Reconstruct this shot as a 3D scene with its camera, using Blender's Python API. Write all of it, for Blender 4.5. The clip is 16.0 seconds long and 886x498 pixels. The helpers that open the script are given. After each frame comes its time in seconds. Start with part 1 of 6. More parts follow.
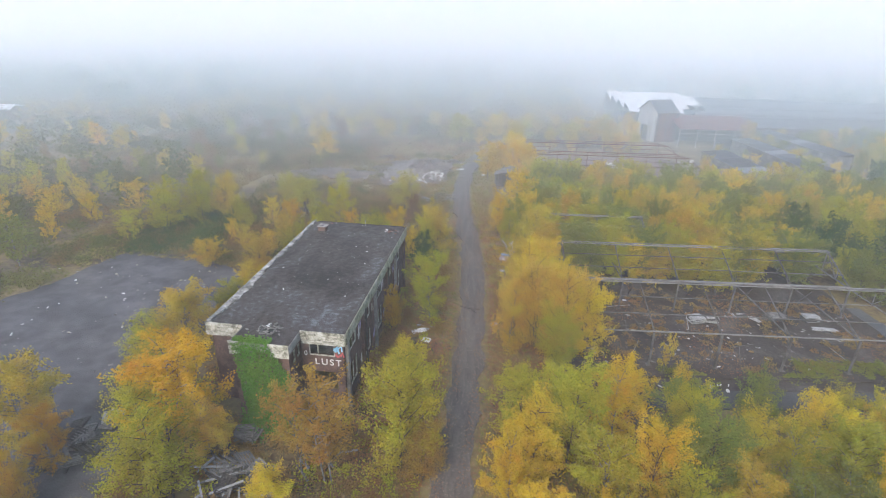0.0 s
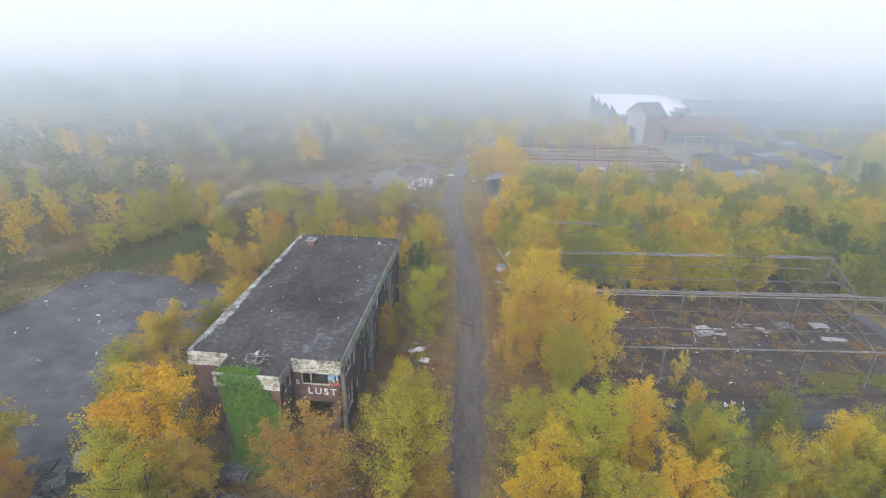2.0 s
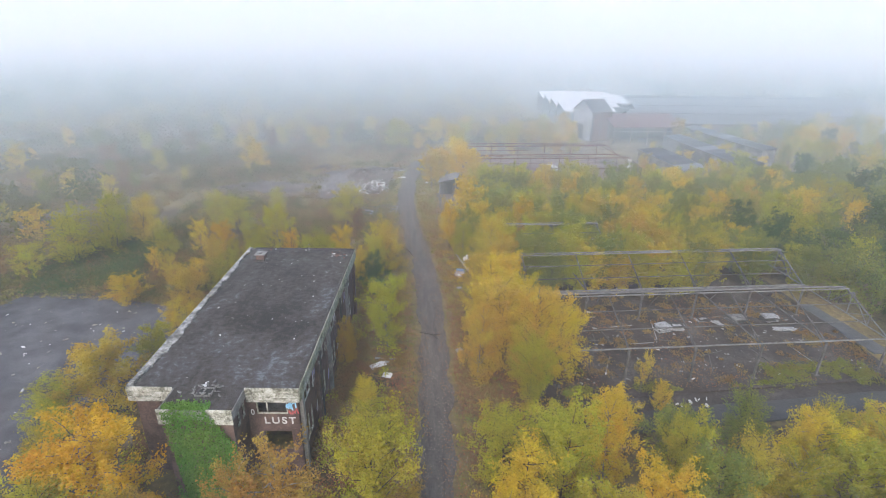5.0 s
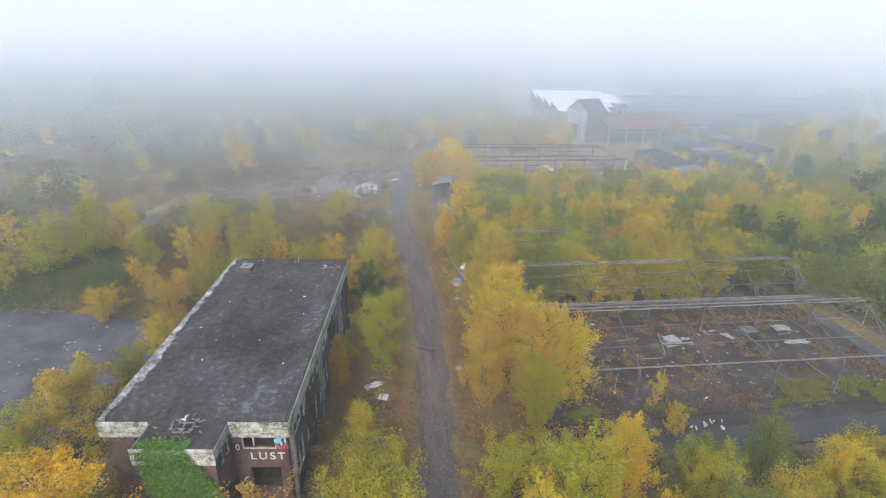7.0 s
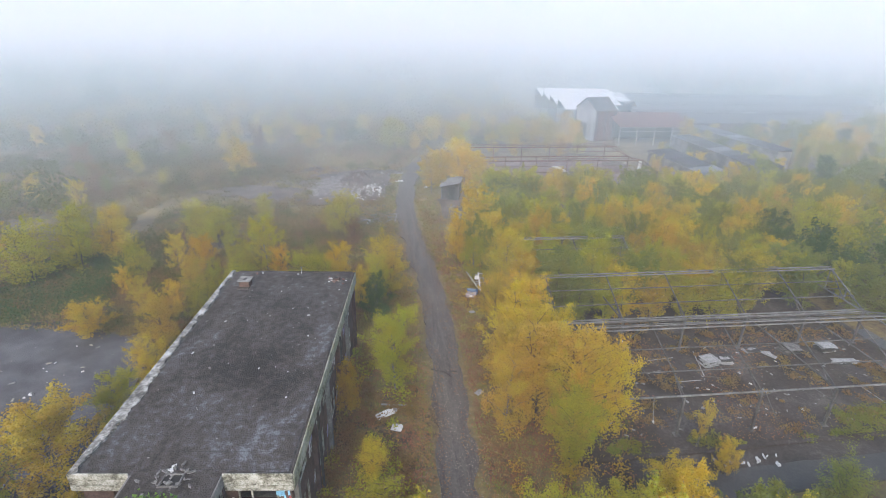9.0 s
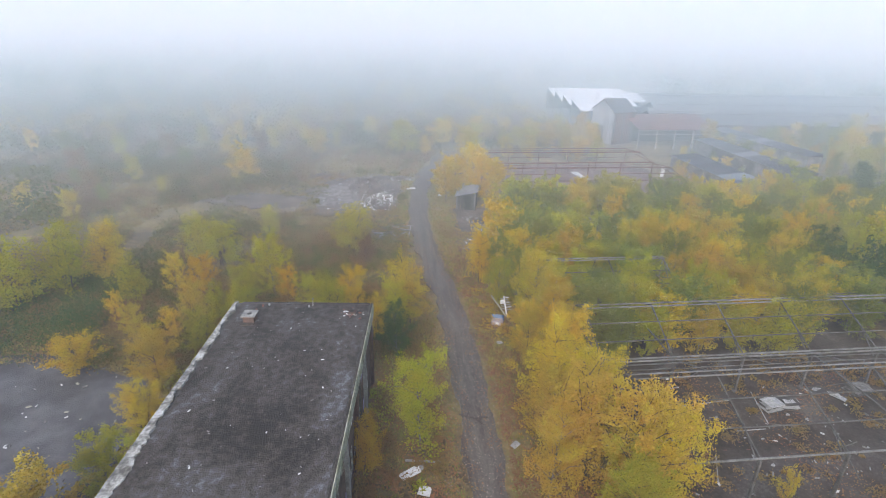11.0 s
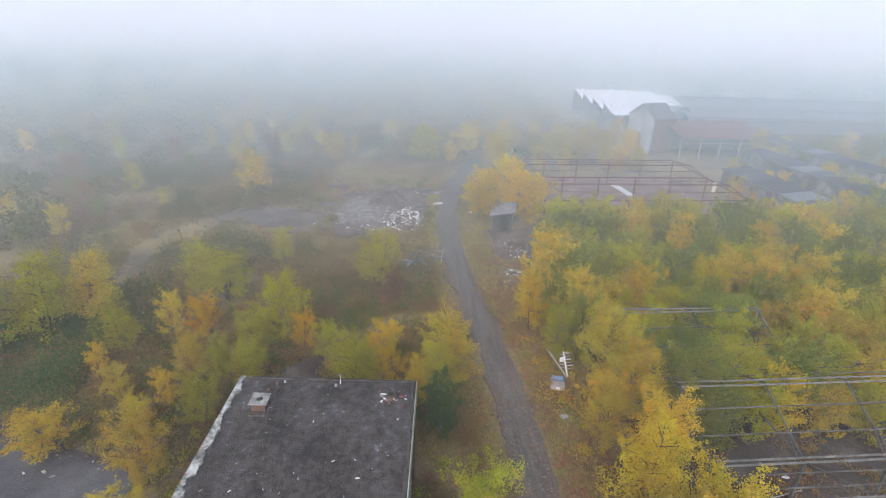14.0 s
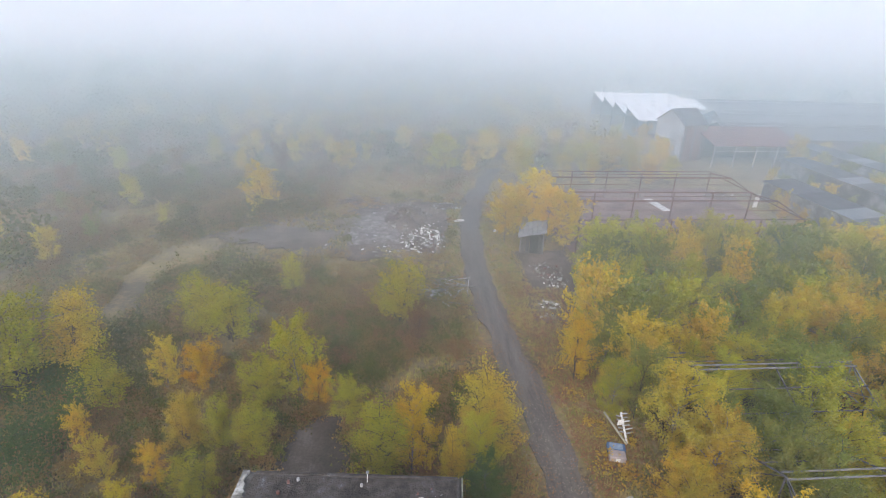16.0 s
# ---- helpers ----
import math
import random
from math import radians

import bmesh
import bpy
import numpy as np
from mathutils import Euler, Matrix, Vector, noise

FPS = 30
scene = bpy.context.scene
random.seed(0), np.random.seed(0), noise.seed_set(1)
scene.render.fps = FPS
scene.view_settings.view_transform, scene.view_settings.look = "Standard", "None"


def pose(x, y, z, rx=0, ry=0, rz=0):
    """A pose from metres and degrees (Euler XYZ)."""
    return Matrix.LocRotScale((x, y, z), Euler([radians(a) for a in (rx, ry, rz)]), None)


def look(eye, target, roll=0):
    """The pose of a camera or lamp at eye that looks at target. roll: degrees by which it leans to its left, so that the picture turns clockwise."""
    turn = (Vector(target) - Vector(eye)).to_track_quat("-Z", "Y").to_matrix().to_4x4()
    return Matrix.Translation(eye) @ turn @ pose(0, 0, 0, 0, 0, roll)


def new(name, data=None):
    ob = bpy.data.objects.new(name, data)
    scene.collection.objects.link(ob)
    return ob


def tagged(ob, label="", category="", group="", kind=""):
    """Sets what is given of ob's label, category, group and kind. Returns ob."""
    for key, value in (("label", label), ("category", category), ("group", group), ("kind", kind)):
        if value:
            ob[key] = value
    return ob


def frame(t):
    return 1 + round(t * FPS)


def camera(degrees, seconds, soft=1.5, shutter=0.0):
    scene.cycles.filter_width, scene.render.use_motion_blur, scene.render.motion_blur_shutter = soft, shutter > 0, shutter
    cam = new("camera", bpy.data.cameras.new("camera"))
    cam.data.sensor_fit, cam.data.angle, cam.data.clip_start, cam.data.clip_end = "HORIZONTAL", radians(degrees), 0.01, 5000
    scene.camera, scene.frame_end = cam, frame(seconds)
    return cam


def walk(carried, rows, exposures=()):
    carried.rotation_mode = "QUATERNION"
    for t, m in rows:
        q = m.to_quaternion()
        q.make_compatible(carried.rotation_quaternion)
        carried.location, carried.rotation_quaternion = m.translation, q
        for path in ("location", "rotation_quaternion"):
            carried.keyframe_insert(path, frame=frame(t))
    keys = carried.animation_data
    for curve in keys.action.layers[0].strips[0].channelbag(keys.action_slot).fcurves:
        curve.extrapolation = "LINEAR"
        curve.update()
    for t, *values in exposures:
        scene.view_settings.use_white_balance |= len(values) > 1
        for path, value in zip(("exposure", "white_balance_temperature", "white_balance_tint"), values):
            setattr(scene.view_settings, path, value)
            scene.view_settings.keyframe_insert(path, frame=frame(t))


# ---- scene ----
cam = camera(80.4, 16.0, 0.9)
PATH = [
    (0, (0.879, -0.717, 24.163), (0.811, 1.124, 23.384), 1.3),
    (0.5, (0.48, 0.139, 24.133), (0.43, 1.982, 23.358), 1.3),
    (1, (0.151, 0.793, 24.117), (0.113, 2.638, 23.344), 1.3),
    (1.5, (-0.071, 1.326, 24.112), (-0.101, 3.172, 23.342), 1.2),
    (2, (-0.233, 1.737, 24.119), (-0.243, 3.583, 23.351), 1.1),
    (2.5, (-0.359, 2.069, 24.118), (-0.331, 3.917, 23.352), 1.0),
    (3, (-0.506, 2.358, 24.13), (-0.433, 4.205, 23.366), 1.0),
    (3.5, (-0.56, 2.579, 24.162), (-0.455, 4.424, 23.399), 0.9),
    (4, (-0.626, 2.789, 24.201), (-0.493, 4.632, 23.437), 0.8),
    (6.3, (-0.79, 4.87, 24.355), (-0.594, 6.701, 23.576), 1.0),
    (6.5, (-0.865, 5.178, 24.336), (-0.665, 7.01, 23.56), 1.0),
    (7, (-1.085, 6.14, 24.328), (-0.878, 7.971, 23.55), 1.1),
    (7.5, (-1.312, 7.107, 24.239), (-1.102, 8.937, 23.459), 1.1),
    (8, (-1.536, 8.099, 24.026), (-1.325, 9.929, 23.245), 1.1),
    (8.5, (-1.805, 9.129, 23.818), (-1.592, 10.958, 23.036), 1.1),
    (9, (-2.072, 10.179, 23.705), (-1.859, 12.007, 22.922), 1.2),
    (9.2, (-2.208, 10.647, 23.659), (-1.993, 12.475, 22.877), 1.2),
    (11.3, (-3.56, 16.198, 23.89), (-3.36, 18.022, 23.095), 1.3),
    (11.5, (-3.716, 16.78, 23.896), (-3.518, 18.603, 23.099), 1.5),
    (12, (-4.071, 18.218, 23.936), (-3.877, 20.041, 23.137), 1.6),
    (12.5, (-4.455, 19.649, 23.97), (-4.265, 21.473, 23.17), 1.6),
    (13, (-4.818, 21.13, 23.992), (-4.634, 22.953, 23.19), 1.6),
    (13.5, (-5.151, 22.676, 24.026), (-4.973, 24.499, 23.221), 1.6),
    (14, (-5.538, 24.309, 23.992), (-5.364, 26.131, 23.186), 1.8),
    (14.5, (-5.891, 25.96, 23.982), (-5.722, 27.783, 23.176), 1.8),
    (15, (-6.208, 27.556, 24.001), (-6.047, 29.38, 23.198), 1.7),
    (15.5, (-6.587, 29.174, 24.055), (-6.431, 30.998, 23.25), 1.6),
    (16, (-7.011, 30.751, 24.194), (-6.86, 32.574, 23.385), 1.6),
]
walk(cam, [(t, look(eye, target, roll)) for t, eye, target, roll in PATH], [(0, 1.47, 6500, 10), (5, 1.46, 6500, 10), (9, 1.43, 6500, 10), (12.5, 1.38, 6540, 10), (16, 1.33, 6590, 9.5)])

# ---- world, sun, fog ----
SUN_ELEV, SUN_AZIM = 38.0, 200.0
world = bpy.data.worlds.new("overcast_world")
scene.world = world
world.use_nodes = True
wn = world.node_tree
sky = wn.nodes.new("ShaderNodeTexSky")
sky.sky_type = "NISHITA"
sky.sun_disc = False
sky.sun_elevation = radians(SUN_ELEV)
sky.sun_rotation = radians(SUN_AZIM)
sky.air_density, sky.dust_density, sky.ozone_density = 1.0, 1.75, 1.0
wn.nodes["Background"].inputs["Strength"].default_value = 0.15
wn.links.new(sky.outputs[0], wn.nodes["Background"].inputs["Color"])

sun_data = bpy.data.lights.new("sun", "SUN")
sun_data.energy, sun_data.angle, sun_data.color = 1.2, radians(40), (1.0, 0.98, 0.955)
sun = new("sun", sun_data)
sun.matrix_world = pose(0, 0, 80, 90 - SUN_ELEV, 0, 180 - SUN_AZIM)
scene.cycles.volume_bounces = 3


# ---- materials ----
def links_of(m):
    m.use_nodes = True
    return m.node_tree.nodes, m.node_tree.links


def surface(name, cols, scale=1.0, fine=14.0, rough=0.9, bump=0.25, metal=0.0, vary=0.0, coords="Object", bump_scale=None, spread=(0.38, 0.62), flow=None, seams=0.0):
    """A surface whose colour wanders between cols at two sizes, with fine relief."""
    m = bpy.data.materials.new(name)
    N, L = links_of(m)
    b = N["Principled BSDF"]
    tc = N.new("ShaderNodeTexCoord")
    vec = tc.outputs[coords]
    info = N.new("ShaderNodeObjectInfo")
    off = N.new("ShaderNodeVectorMath")
    off.operation = "MULTIPLY_ADD"
    L.new(vec, off.inputs[0])
    off.inputs[1].default_value = (1, 1, 1)
    shift = N.new("ShaderNodeVectorMath")
    shift.operation = "SCALE"
    shift.inputs[0].default_value = (31, 17, 23)
    L.new(info.outputs["Random"], shift.inputs["Scale"])
    L.new(shift.outputs[0], off.inputs[2])
    big, small = N.new("ShaderNodeTexNoise"), N.new("ShaderNodeTexNoise")
    big.inputs["Scale"].default_value, big.inputs["Detail"].default_value = scale, 5
    big.inputs["Roughness"].default_value = 0.62
    small.inputs["Scale"].default_value, small.inputs["Detail"].default_value = fine, 3
    if flow:
        stretch = N.new("ShaderNodeVectorMath")
        stretch.operation = "MULTIPLY"
        stretch.inputs[1].default_value = flow
        L.new(off.outputs[0], stretch.inputs[0])
        L.new(stretch.outputs[0], big.inputs["Vector"])
        big.inputs["Detail"].default_value, big.inputs["Roughness"].default_value, big.inputs["Distortion"].default_value = 10, 0.74, 0.4
        small.inputs["Detail"].default_value, small.inputs["Roughness"].default_value = 9, 0.72
    else:
        L.new(off.outputs[0], big.inputs["Vector"])
    L.new(off.outputs[0], small.inputs["Vector"])
    mix = N.new("ShaderNodeMix")
    mix.data_type = "FLOAT"
    mix.inputs[0].default_value = 0.45 if flow else 0.35
    L.new(big.outputs["Fac"], mix.inputs[2])
    L.new(small.outputs["Fac"], mix.inputs[3])
    ramp = N.new("ShaderNodeValToRGB")
    while len(ramp.color_ramp.elements) < len(cols):
        ramp.color_ramp.elements.new(0.5)
    for i, c in enumerate(cols):
        e = ramp.color_ramp.elements[i]
        e.position = spread[0] + (spread[1] - spread[0]) * i / max(1, len(cols) - 1)
        e.color = (*c, 1)
    L.new(mix.outputs[0], ramp.inputs[0])
    out = ramp.outputs[0]
    if vary:
        hsv = N.new("ShaderNodeHueSaturation")
        mr = N.new("ShaderNodeMapRange")
        mr.inputs[3].default_value, mr.inputs[4].default_value = 1 - vary, 1 + vary
        L.new(info.outputs["Random"], mr.inputs[0])
        L.new(mr.outputs[0], hsv.inputs["Value"])
        L.new(out, hsv.inputs["Color"])
        out = hsv.outputs[0]
    if seams:
        # dark lapped joints between the sheets, broken up by the same wander
        split = N.new("ShaderNodeSeparateXYZ")
        L.new(vec, split.inputs[0])
        steps = []
        for op, src, val in (("DIVIDE", split.outputs[1], seams), ("FRACT", None, 0), ("LESS_THAN", None, 0.03), ("MULTIPLY", None, 0.0)):
            nd = N.new("ShaderNodeMath")
            nd.operation = op
            L.new(src if src is not None else steps[-1].outputs[0], nd.inputs[0])
            nd.inputs[1].default_value = val
            steps.append(nd)
        L.new(big.outputs["Fac"], steps[-1].inputs[1])
        dull = N.new("ShaderNodeMix")
        dull.data_type = "RGBA"
        dull.inputs[7].default_value = (0.02, 0.017, 0.016, 1)
        L.new(steps[-1].outputs[0], dull.inputs[0])
        L.new(out, dull.inputs[6])
        out = dull.outputs[2]
    L.new(out, b.inputs["Base Color"])
    b.inputs["Roughness"].default_value = rough
    b.inputs["Metallic"].default_value = metal
    b.inputs["Specular IOR Level"].default_value = 0.25
    if bump:
        bn = N.new("ShaderNodeBump")
        bn.inputs["Strength"].default_value = bump
        bn.inputs["Distance"].default_value = 0.05
        n3 = N.new("ShaderNodeTexNoise")
        n3.inputs["Scale"].default_value, n3.inputs["Detail"].default_value = bump_scale or fine * 0.7, 4
        L.new(off.outputs[0], n3.inputs["Vector"])
        L.new(n3.outputs["Fac"], bn.inputs["Height"])
        L.new(bn.outputs[0], b.inputs["Normal"])
    return m


def foliage(name, a, b_, c, clear=0.48, hue=0.012, val=0.14):
    """Leaves: three tones from leaf to leaf, a drift from plant to plant, light passing through."""
    a = [0.42 * p + 0.58 * q for p, q in zip(a, b_)]
    c = [0.5 * p + 0.5 * q for p, q in zip(c, b_)]
    m = bpy.data.materials.new(name)
    N, L = links_of(m)
    N.remove(N["Principled BSDF"])
    geo, info = N.new("ShaderNodeNewGeometry"), N.new("ShaderNodeObjectInfo")
    ramp = N.new("ShaderNodeValToRGB")
    ramp.color_ramp.elements.new(0.5)
    for e, p, col in zip(ramp.color_ramp.elements, (0.05, 0.5, 0.95), (a, b_, c)):
        e.position, e.color = p, (*col, 1)
    tc = N.new("ShaderNodeTexCoord")
    n = N.new("ShaderNodeTexNoise")
    n.inputs["Scale"].default_value = 0.9
    L.new(tc.outputs["Object"], n.inputs["Vector"])
    mix = N.new("ShaderNodeMix")
    mix.data_type = "FLOAT"
    mix.inputs[0].default_value = 0.45
    L.new(geo.outputs["Random Per Island"], mix.inputs[2])
    L.new(n.outputs["Fac"], mix.inputs[3])
    L.new(mix.outputs[0], ramp.inputs[0])
    hsv = N.new("ShaderNodeHueSaturation")
    for key, lo, hi in (("Hue", 0.5 - hue, 0.5 + hue), ("Value", 1 - val, 1 + val)):
        mr = N.new("ShaderNodeMapRange")
        mr.inputs[3].default_value, mr.inputs[4].default_value = lo, hi
        src = info.outputs["Random"]
        if key == "Hue":
            drift, far = N.new("ShaderNodeTexNoise"), N.new("ShaderNodeMath")
            drift.inputs["Scale"].default_value, drift.inputs["Detail"].default_value = 0.55, 3
            L.new(tc.outputs["Object"], drift.inputs["Vector"])
            far.operation = "MULTIPLY_ADD"
            far.inputs[1].default_value, far.inputs[2].default_value = 5.0, -2.5
            L.new(drift.outputs["Fac"], far.inputs[0])
            both = N.new("ShaderNodeMath")
            L.new(info.outputs["Random"], both.inputs[0])
            L.new(far.outputs[0], both.inputs[1])
            src = both.outputs[0]
            mr.clamp = False
        if key == "Value":
            wn2 = N.new("ShaderNodeTexWhiteNoise")
            wn2.noise_dimensions = "1D"
            L.new(info.outputs["Random"], wn2.inputs["W"])
            src = wn2.outputs["Value"]
        L.new(src, mr.inputs[0])
        L.new(mr.outputs[0], hsv.inputs[key])
    L.new(ramp.outputs[0], hsv.inputs["Color"])
    d, t, s = N.new("ShaderNodeBsdfDiffuse"), N.new("ShaderNodeBsdfTranslucent"), N.new("ShaderNodeMixShader")
    L.new(hsv.outputs[0], d.inputs["Color"])
    L.new(hsv.outputs[0], t.inputs["Color"])
    s.inputs[0].default_value = clear
    L.new(d.outputs[0], s.inputs[1])
    L.new(t.outputs[0], s.inputs[2])
    L.new(s.outputs[0], N["Material Output"].inputs["Surface"])
    return m


def fog_material(density, dimming, tint):
    """Mist that scatters light; where absorbing, it imitates low mist under less light."""
    m = bpy.data.materials.new("mist")
    N, L = links_of(m)
    N.remove(N["Principled BSDF"])
    v, a, both = N.new("ShaderNodeVolumeScatter"), N.new("ShaderNodeVolumeAbsorption"), N.new("ShaderNodeAddShader")
    v.inputs["Color"].default_value = (*tint, 1)
    v.inputs["Density"].default_value = density
    v.inputs["Anisotropy"].default_value = 0.2
    a.inputs["Color"].default_value = (0, 0, 0, 1)
    a.inputs["Density"].default_value = dimming
    L.new(v.outputs[0], both.inputs[0])
    L.new(a.outputs[0], both.inputs[1])
    L.new(both.outputs[0] if dimming else v.outputs[0], N["Material Output"].inputs["Volume"])
    return m


LEAF = {
    "yellow": foliage("leaves_yellow", (0.187, 0.130, 0.025), (0.517, 0.364, 0.034), (0.813, 0.571, 0.056)),
    "gold": foliage("leaves_gold", (0.221, 0.140, 0.018), (0.504, 0.324, 0.025), (0.672, 0.464, 0.038)),
    "ochre": foliage("leaves_ochre", (0.154, 0.112, 0.035), (0.435, 0.318, 0.046), (0.706, 0.515, 0.061)),
    "orange": foliage("leaves_orange", (0.151, 0.097, 0.024), (0.402, 0.259, 0.028), (0.562, 0.380, 0.042)),
    "rust": foliage("leaves_rust", (0.134, 0.084, 0.031), (0.3, 0.187, 0.043), (0.467, 0.306, 0.061)),
    "lime": foliage("leaves_lime", (0.115, 0.125, 0.025), (0.332, 0.308, 0.036), (0.624, 0.500, 0.053)),
    "green": foliage("leaves_green", (0.064, 0.098, 0.033), (0.191, 0.209, 0.048), (0.394, 0.325, 0.065)),
    "darkgreen": foliage("leaves_darkgreen", (0.032, 0.056, 0.023), (0.078, 0.113, 0.035), (0.149, 0.161, 0.042)),
    "red": foliage("leaves_red", (0.104, 0.058, 0.03), (0.176, 0.095, 0.048), (0.24, 0.147, 0.06)),
    "brown": foliage("leaves_brown", (0.105, 0.066, 0.031), (0.224, 0.138, 0.056), (0.368, 0.227, 0.081)),
    "ivy": foliage("leaves_ivy", (0.042, 0.096, 0.021), (0.091, 0.192, 0.031), (0.196, 0.300, 0.052), clear=0.2),
}
LEAF["gold_olive"] = LEAF["ochre"]
OLIVE = foliage("bramble_leaves", (0.056, 0.061, 0.017), (0.117, 0.114, 0.028), (0.215, 0.166, 0.051), 0.3)
BARK = surface("birch_bark", [(0.05, 0.044, 0.038), (0.13, 0.12, 0.107), (0.25, 0.235, 0.215)], 3, 18, 0.85)
BARK_DARK = surface("dark_bark", [(0.03, 0.024, 0.02), (0.06, 0.048, 0.04), (0.1, 0.08, 0.068)], 3, 18, 0.9)
GROUND = surface("rough_ground", [(0.066, 0.046, 0.025), (0.130, 0.094, 0.047), (0.155, 0.122, 0.045), (0.225, 0.161, 0.076)], 0.16, 2.6, 0.95, 0.8, spread=(0.4, 0.6))
ROAD = surface("wet_cinder_track", [(0.042, 0.034, 0.029), (0.078, 0.064, 0.054), (0.105, 0.088, 0.076), (0.15, 0.128, 0.11)], 0.8, 7, 0.8, 0.6, spread=(0.4, 0.63), flow=(2.2, 0.25, 1.0))
YARD = surface("dark_slag_yard", [(0.032, 0.029, 0.03), (0.054, 0.05, 0.052), (0.076, 0.071, 0.073), (0.105, 0.098, 0.098)], 0.4, 11, 0.8, 0.6, spread=(0.4, 0.62))
MUD = surface("grey_mud", [(0.05, 0.037, 0.028), (0.088, 0.066, 0.052), (0.15, 0.117, 0.094)], 0.35, 5, 0.85, 0.5)
ASH = surface("pale_ash", [(0.075, 0.058, 0.05), (0.12, 0.1, 0.09), (0.24, 0.215, 0.2)], 1.1, 7, 0.9, 0.4)
SLAB = surface("stained_concrete_floor", [(0.024, 0.017, 0.013), (0.042, 0.031, 0.023), (0.056, 0.043, 0.035), (0.092, 0.076, 0.065)], 0.35, 6, 0.9, 0.4)
CONCRETE = surface("old_concrete", [(0.09, 0.085, 0.075), (0.17, 0.16, 0.145), (0.27, 0.255, 0.23)], 1.2, 14, 0.9)
FELT = surface("roofing_felt", [(0.016, 0.012, 0.01), (0.033, 0.025, 0.0205), (0.05, 0.04, 0.034), (0.058, 0.0525, 0.051), (0.12, 0.119, 0.126)], 0.36, 2.6, 0.85, 0.9, bump_scale=12, spread=(0.43, 0.6), flow=(1.0, 0.55, 1.0), seams=1.02)
KERB = surface("weathered_white_roof_edge", [(0.06, 0.054, 0.046), (0.15, 0.14, 0.12), (0.3, 0.285, 0.255), (0.42, 0.4, 0.37)], 1.6, 7, 0.9, spread=(0.38, 0.64))
MOSSY = surface("mossy_white_boards", [(0.1, 0.1, 0.06), (0.22, 0.22, 0.15), (0.32, 0.31, 0.25)], 1.0, 8, 0.85)
FASCIA = surface("weathered_white_boards", [(0.07, 0.062, 0.045), (0.17, 0.165, 0.125), (0.31, 0.3, 0.25), (0.43, 0.415, 0.37)], 2.6, 16, 0.8, spread=(0.38, 0.6))
BRICK = surface("brown_brick", [(0.045, 0.028, 0.022), (0.085, 0.052, 0.042), (0.13, 0.08, 0.064)], 1.3, 9, 0.92, 0.5)
# near-black colour that stands in for the shade inside openings
SHADE = surface("interior_shade", [(0.015, 0.014, 0.013), (0.03, 0.028, 0.026)], 1, 6, 0.95, 0)
WHITE = surface("white_paint_old", [(0.36, 0.35, 0.33), (0.5, 0.49, 0.47), (0.6, 0.59, 0.57)], 2, 14, 0.7)
PALE = surface("pale_sheeting", [(0.17, 0.165, 0.155), (0.27, 0.265, 0.255), (0.36, 0.35, 0.34)], 2, 12, 0.7)
STEEL = surface("weathered_grey_steel", [(0.055, 0.047, 0.041), (0.095, 0.085, 0.077), (0.15, 0.138, 0.127)], 1.4, 12, 0.7, 0.2, 0.2)
RUST = surface("rusted_steel", [(0.05, 0.022, 0.018), (0.1, 0.04, 0.03), (0.15, 0.065, 0.05)], 1.5, 12, 0.85, 0.3, 0.1)
RUSTROOF = surface("rust_red_sheet_roof", [(0.060, 0.027, 0.026), (0.112, 0.041, 0.038), (0.150, 0.063, 0.057)], 0.4, 6, 0.8, 0.2)
GREYROOF = surface("grey_sheet_roof", [(0.037, 0.039, 0.044), (0.065, 0.066, 0.074), (0.102, 0.104, 0.114)], 0.5, 6, 0.8, 0.2)
WHITEROOF = surface("white_sheet_roof", [(0.45, 0.48, 0.49), (0.6, 0.63, 0.64), (0.72, 0.75, 0.76)], 0.3, 4, 0.5, 0.1)
ROOFLIGHT = surface("grey_roof_light", [(0.1, 0.108, 0.118), (0.15, 0.158, 0.168)], 0.5, 5, 0.5, 0.1)
WOOD = surface("silvered_timber", [(0.06, 0.055, 0.05), (0.13, 0.12, 0.11), (0.21, 0.2, 0.185)], 2, 16, 0.85)
WOODDARK = surface("wet_dark_timber", [(0.025, 0.022, 0.02), (0.05, 0.045, 0.04), (0.09, 0.082, 0.075)], 2, 16, 0.85)
BLUE = surface("blue_paint", [(0.035, 0.07, 0.15), (0.06, 0.12, 0.22)], 2, 10, 0.7)
CYAN = surface("light_blue_spray", [(0.15, 0.4, 0.62), (0.3, 0.58, 0.75)], 4, 20, 0.7)
REDPAINT = surface("red_spray", [(0.4, 0.05, 0.06), (0.5, 0.1, 0.1)], 4, 20, 0.7)
VIOLET = surface("violet_spray", [(0.18, 0.15, 0.32), (0.35, 0.32, 0.5)], 4, 20, 0.7)
CREAM = surface("cream_paint", [(0.22, 0.205, 0.15), (0.3, 0.285, 0.22)], 2, 12, 0.6)
REDDISH = surface("broken_red_brick", [(0.1, 0.045, 0.035), (0.16, 0.075, 0.057)], 3, 12, 0.9)


# ---- mesh helpers ----
def mesh_object(name, bm, material, smooth=False):
    me = bpy.data.meshes.new(name)
    bm.to_mesh(me)
    bm.free()
    for mm in material if isinstance(material, (list, tuple)) else [material]:
        me.materials.append(mm)
    if smooth:
        for p in me.polygons:
            p.use_smooth = True
    return new(name, me)


def part(name, bm, material, parent, label=""):
    ob = mesh_object(name, bm, material)
    ob.parent = parent
    return tagged(ob, label)


def empty(name, m):
    ob = new(name)
    ob.empty_display_size = 0.3
    ob.matrix_world = m
    return ob


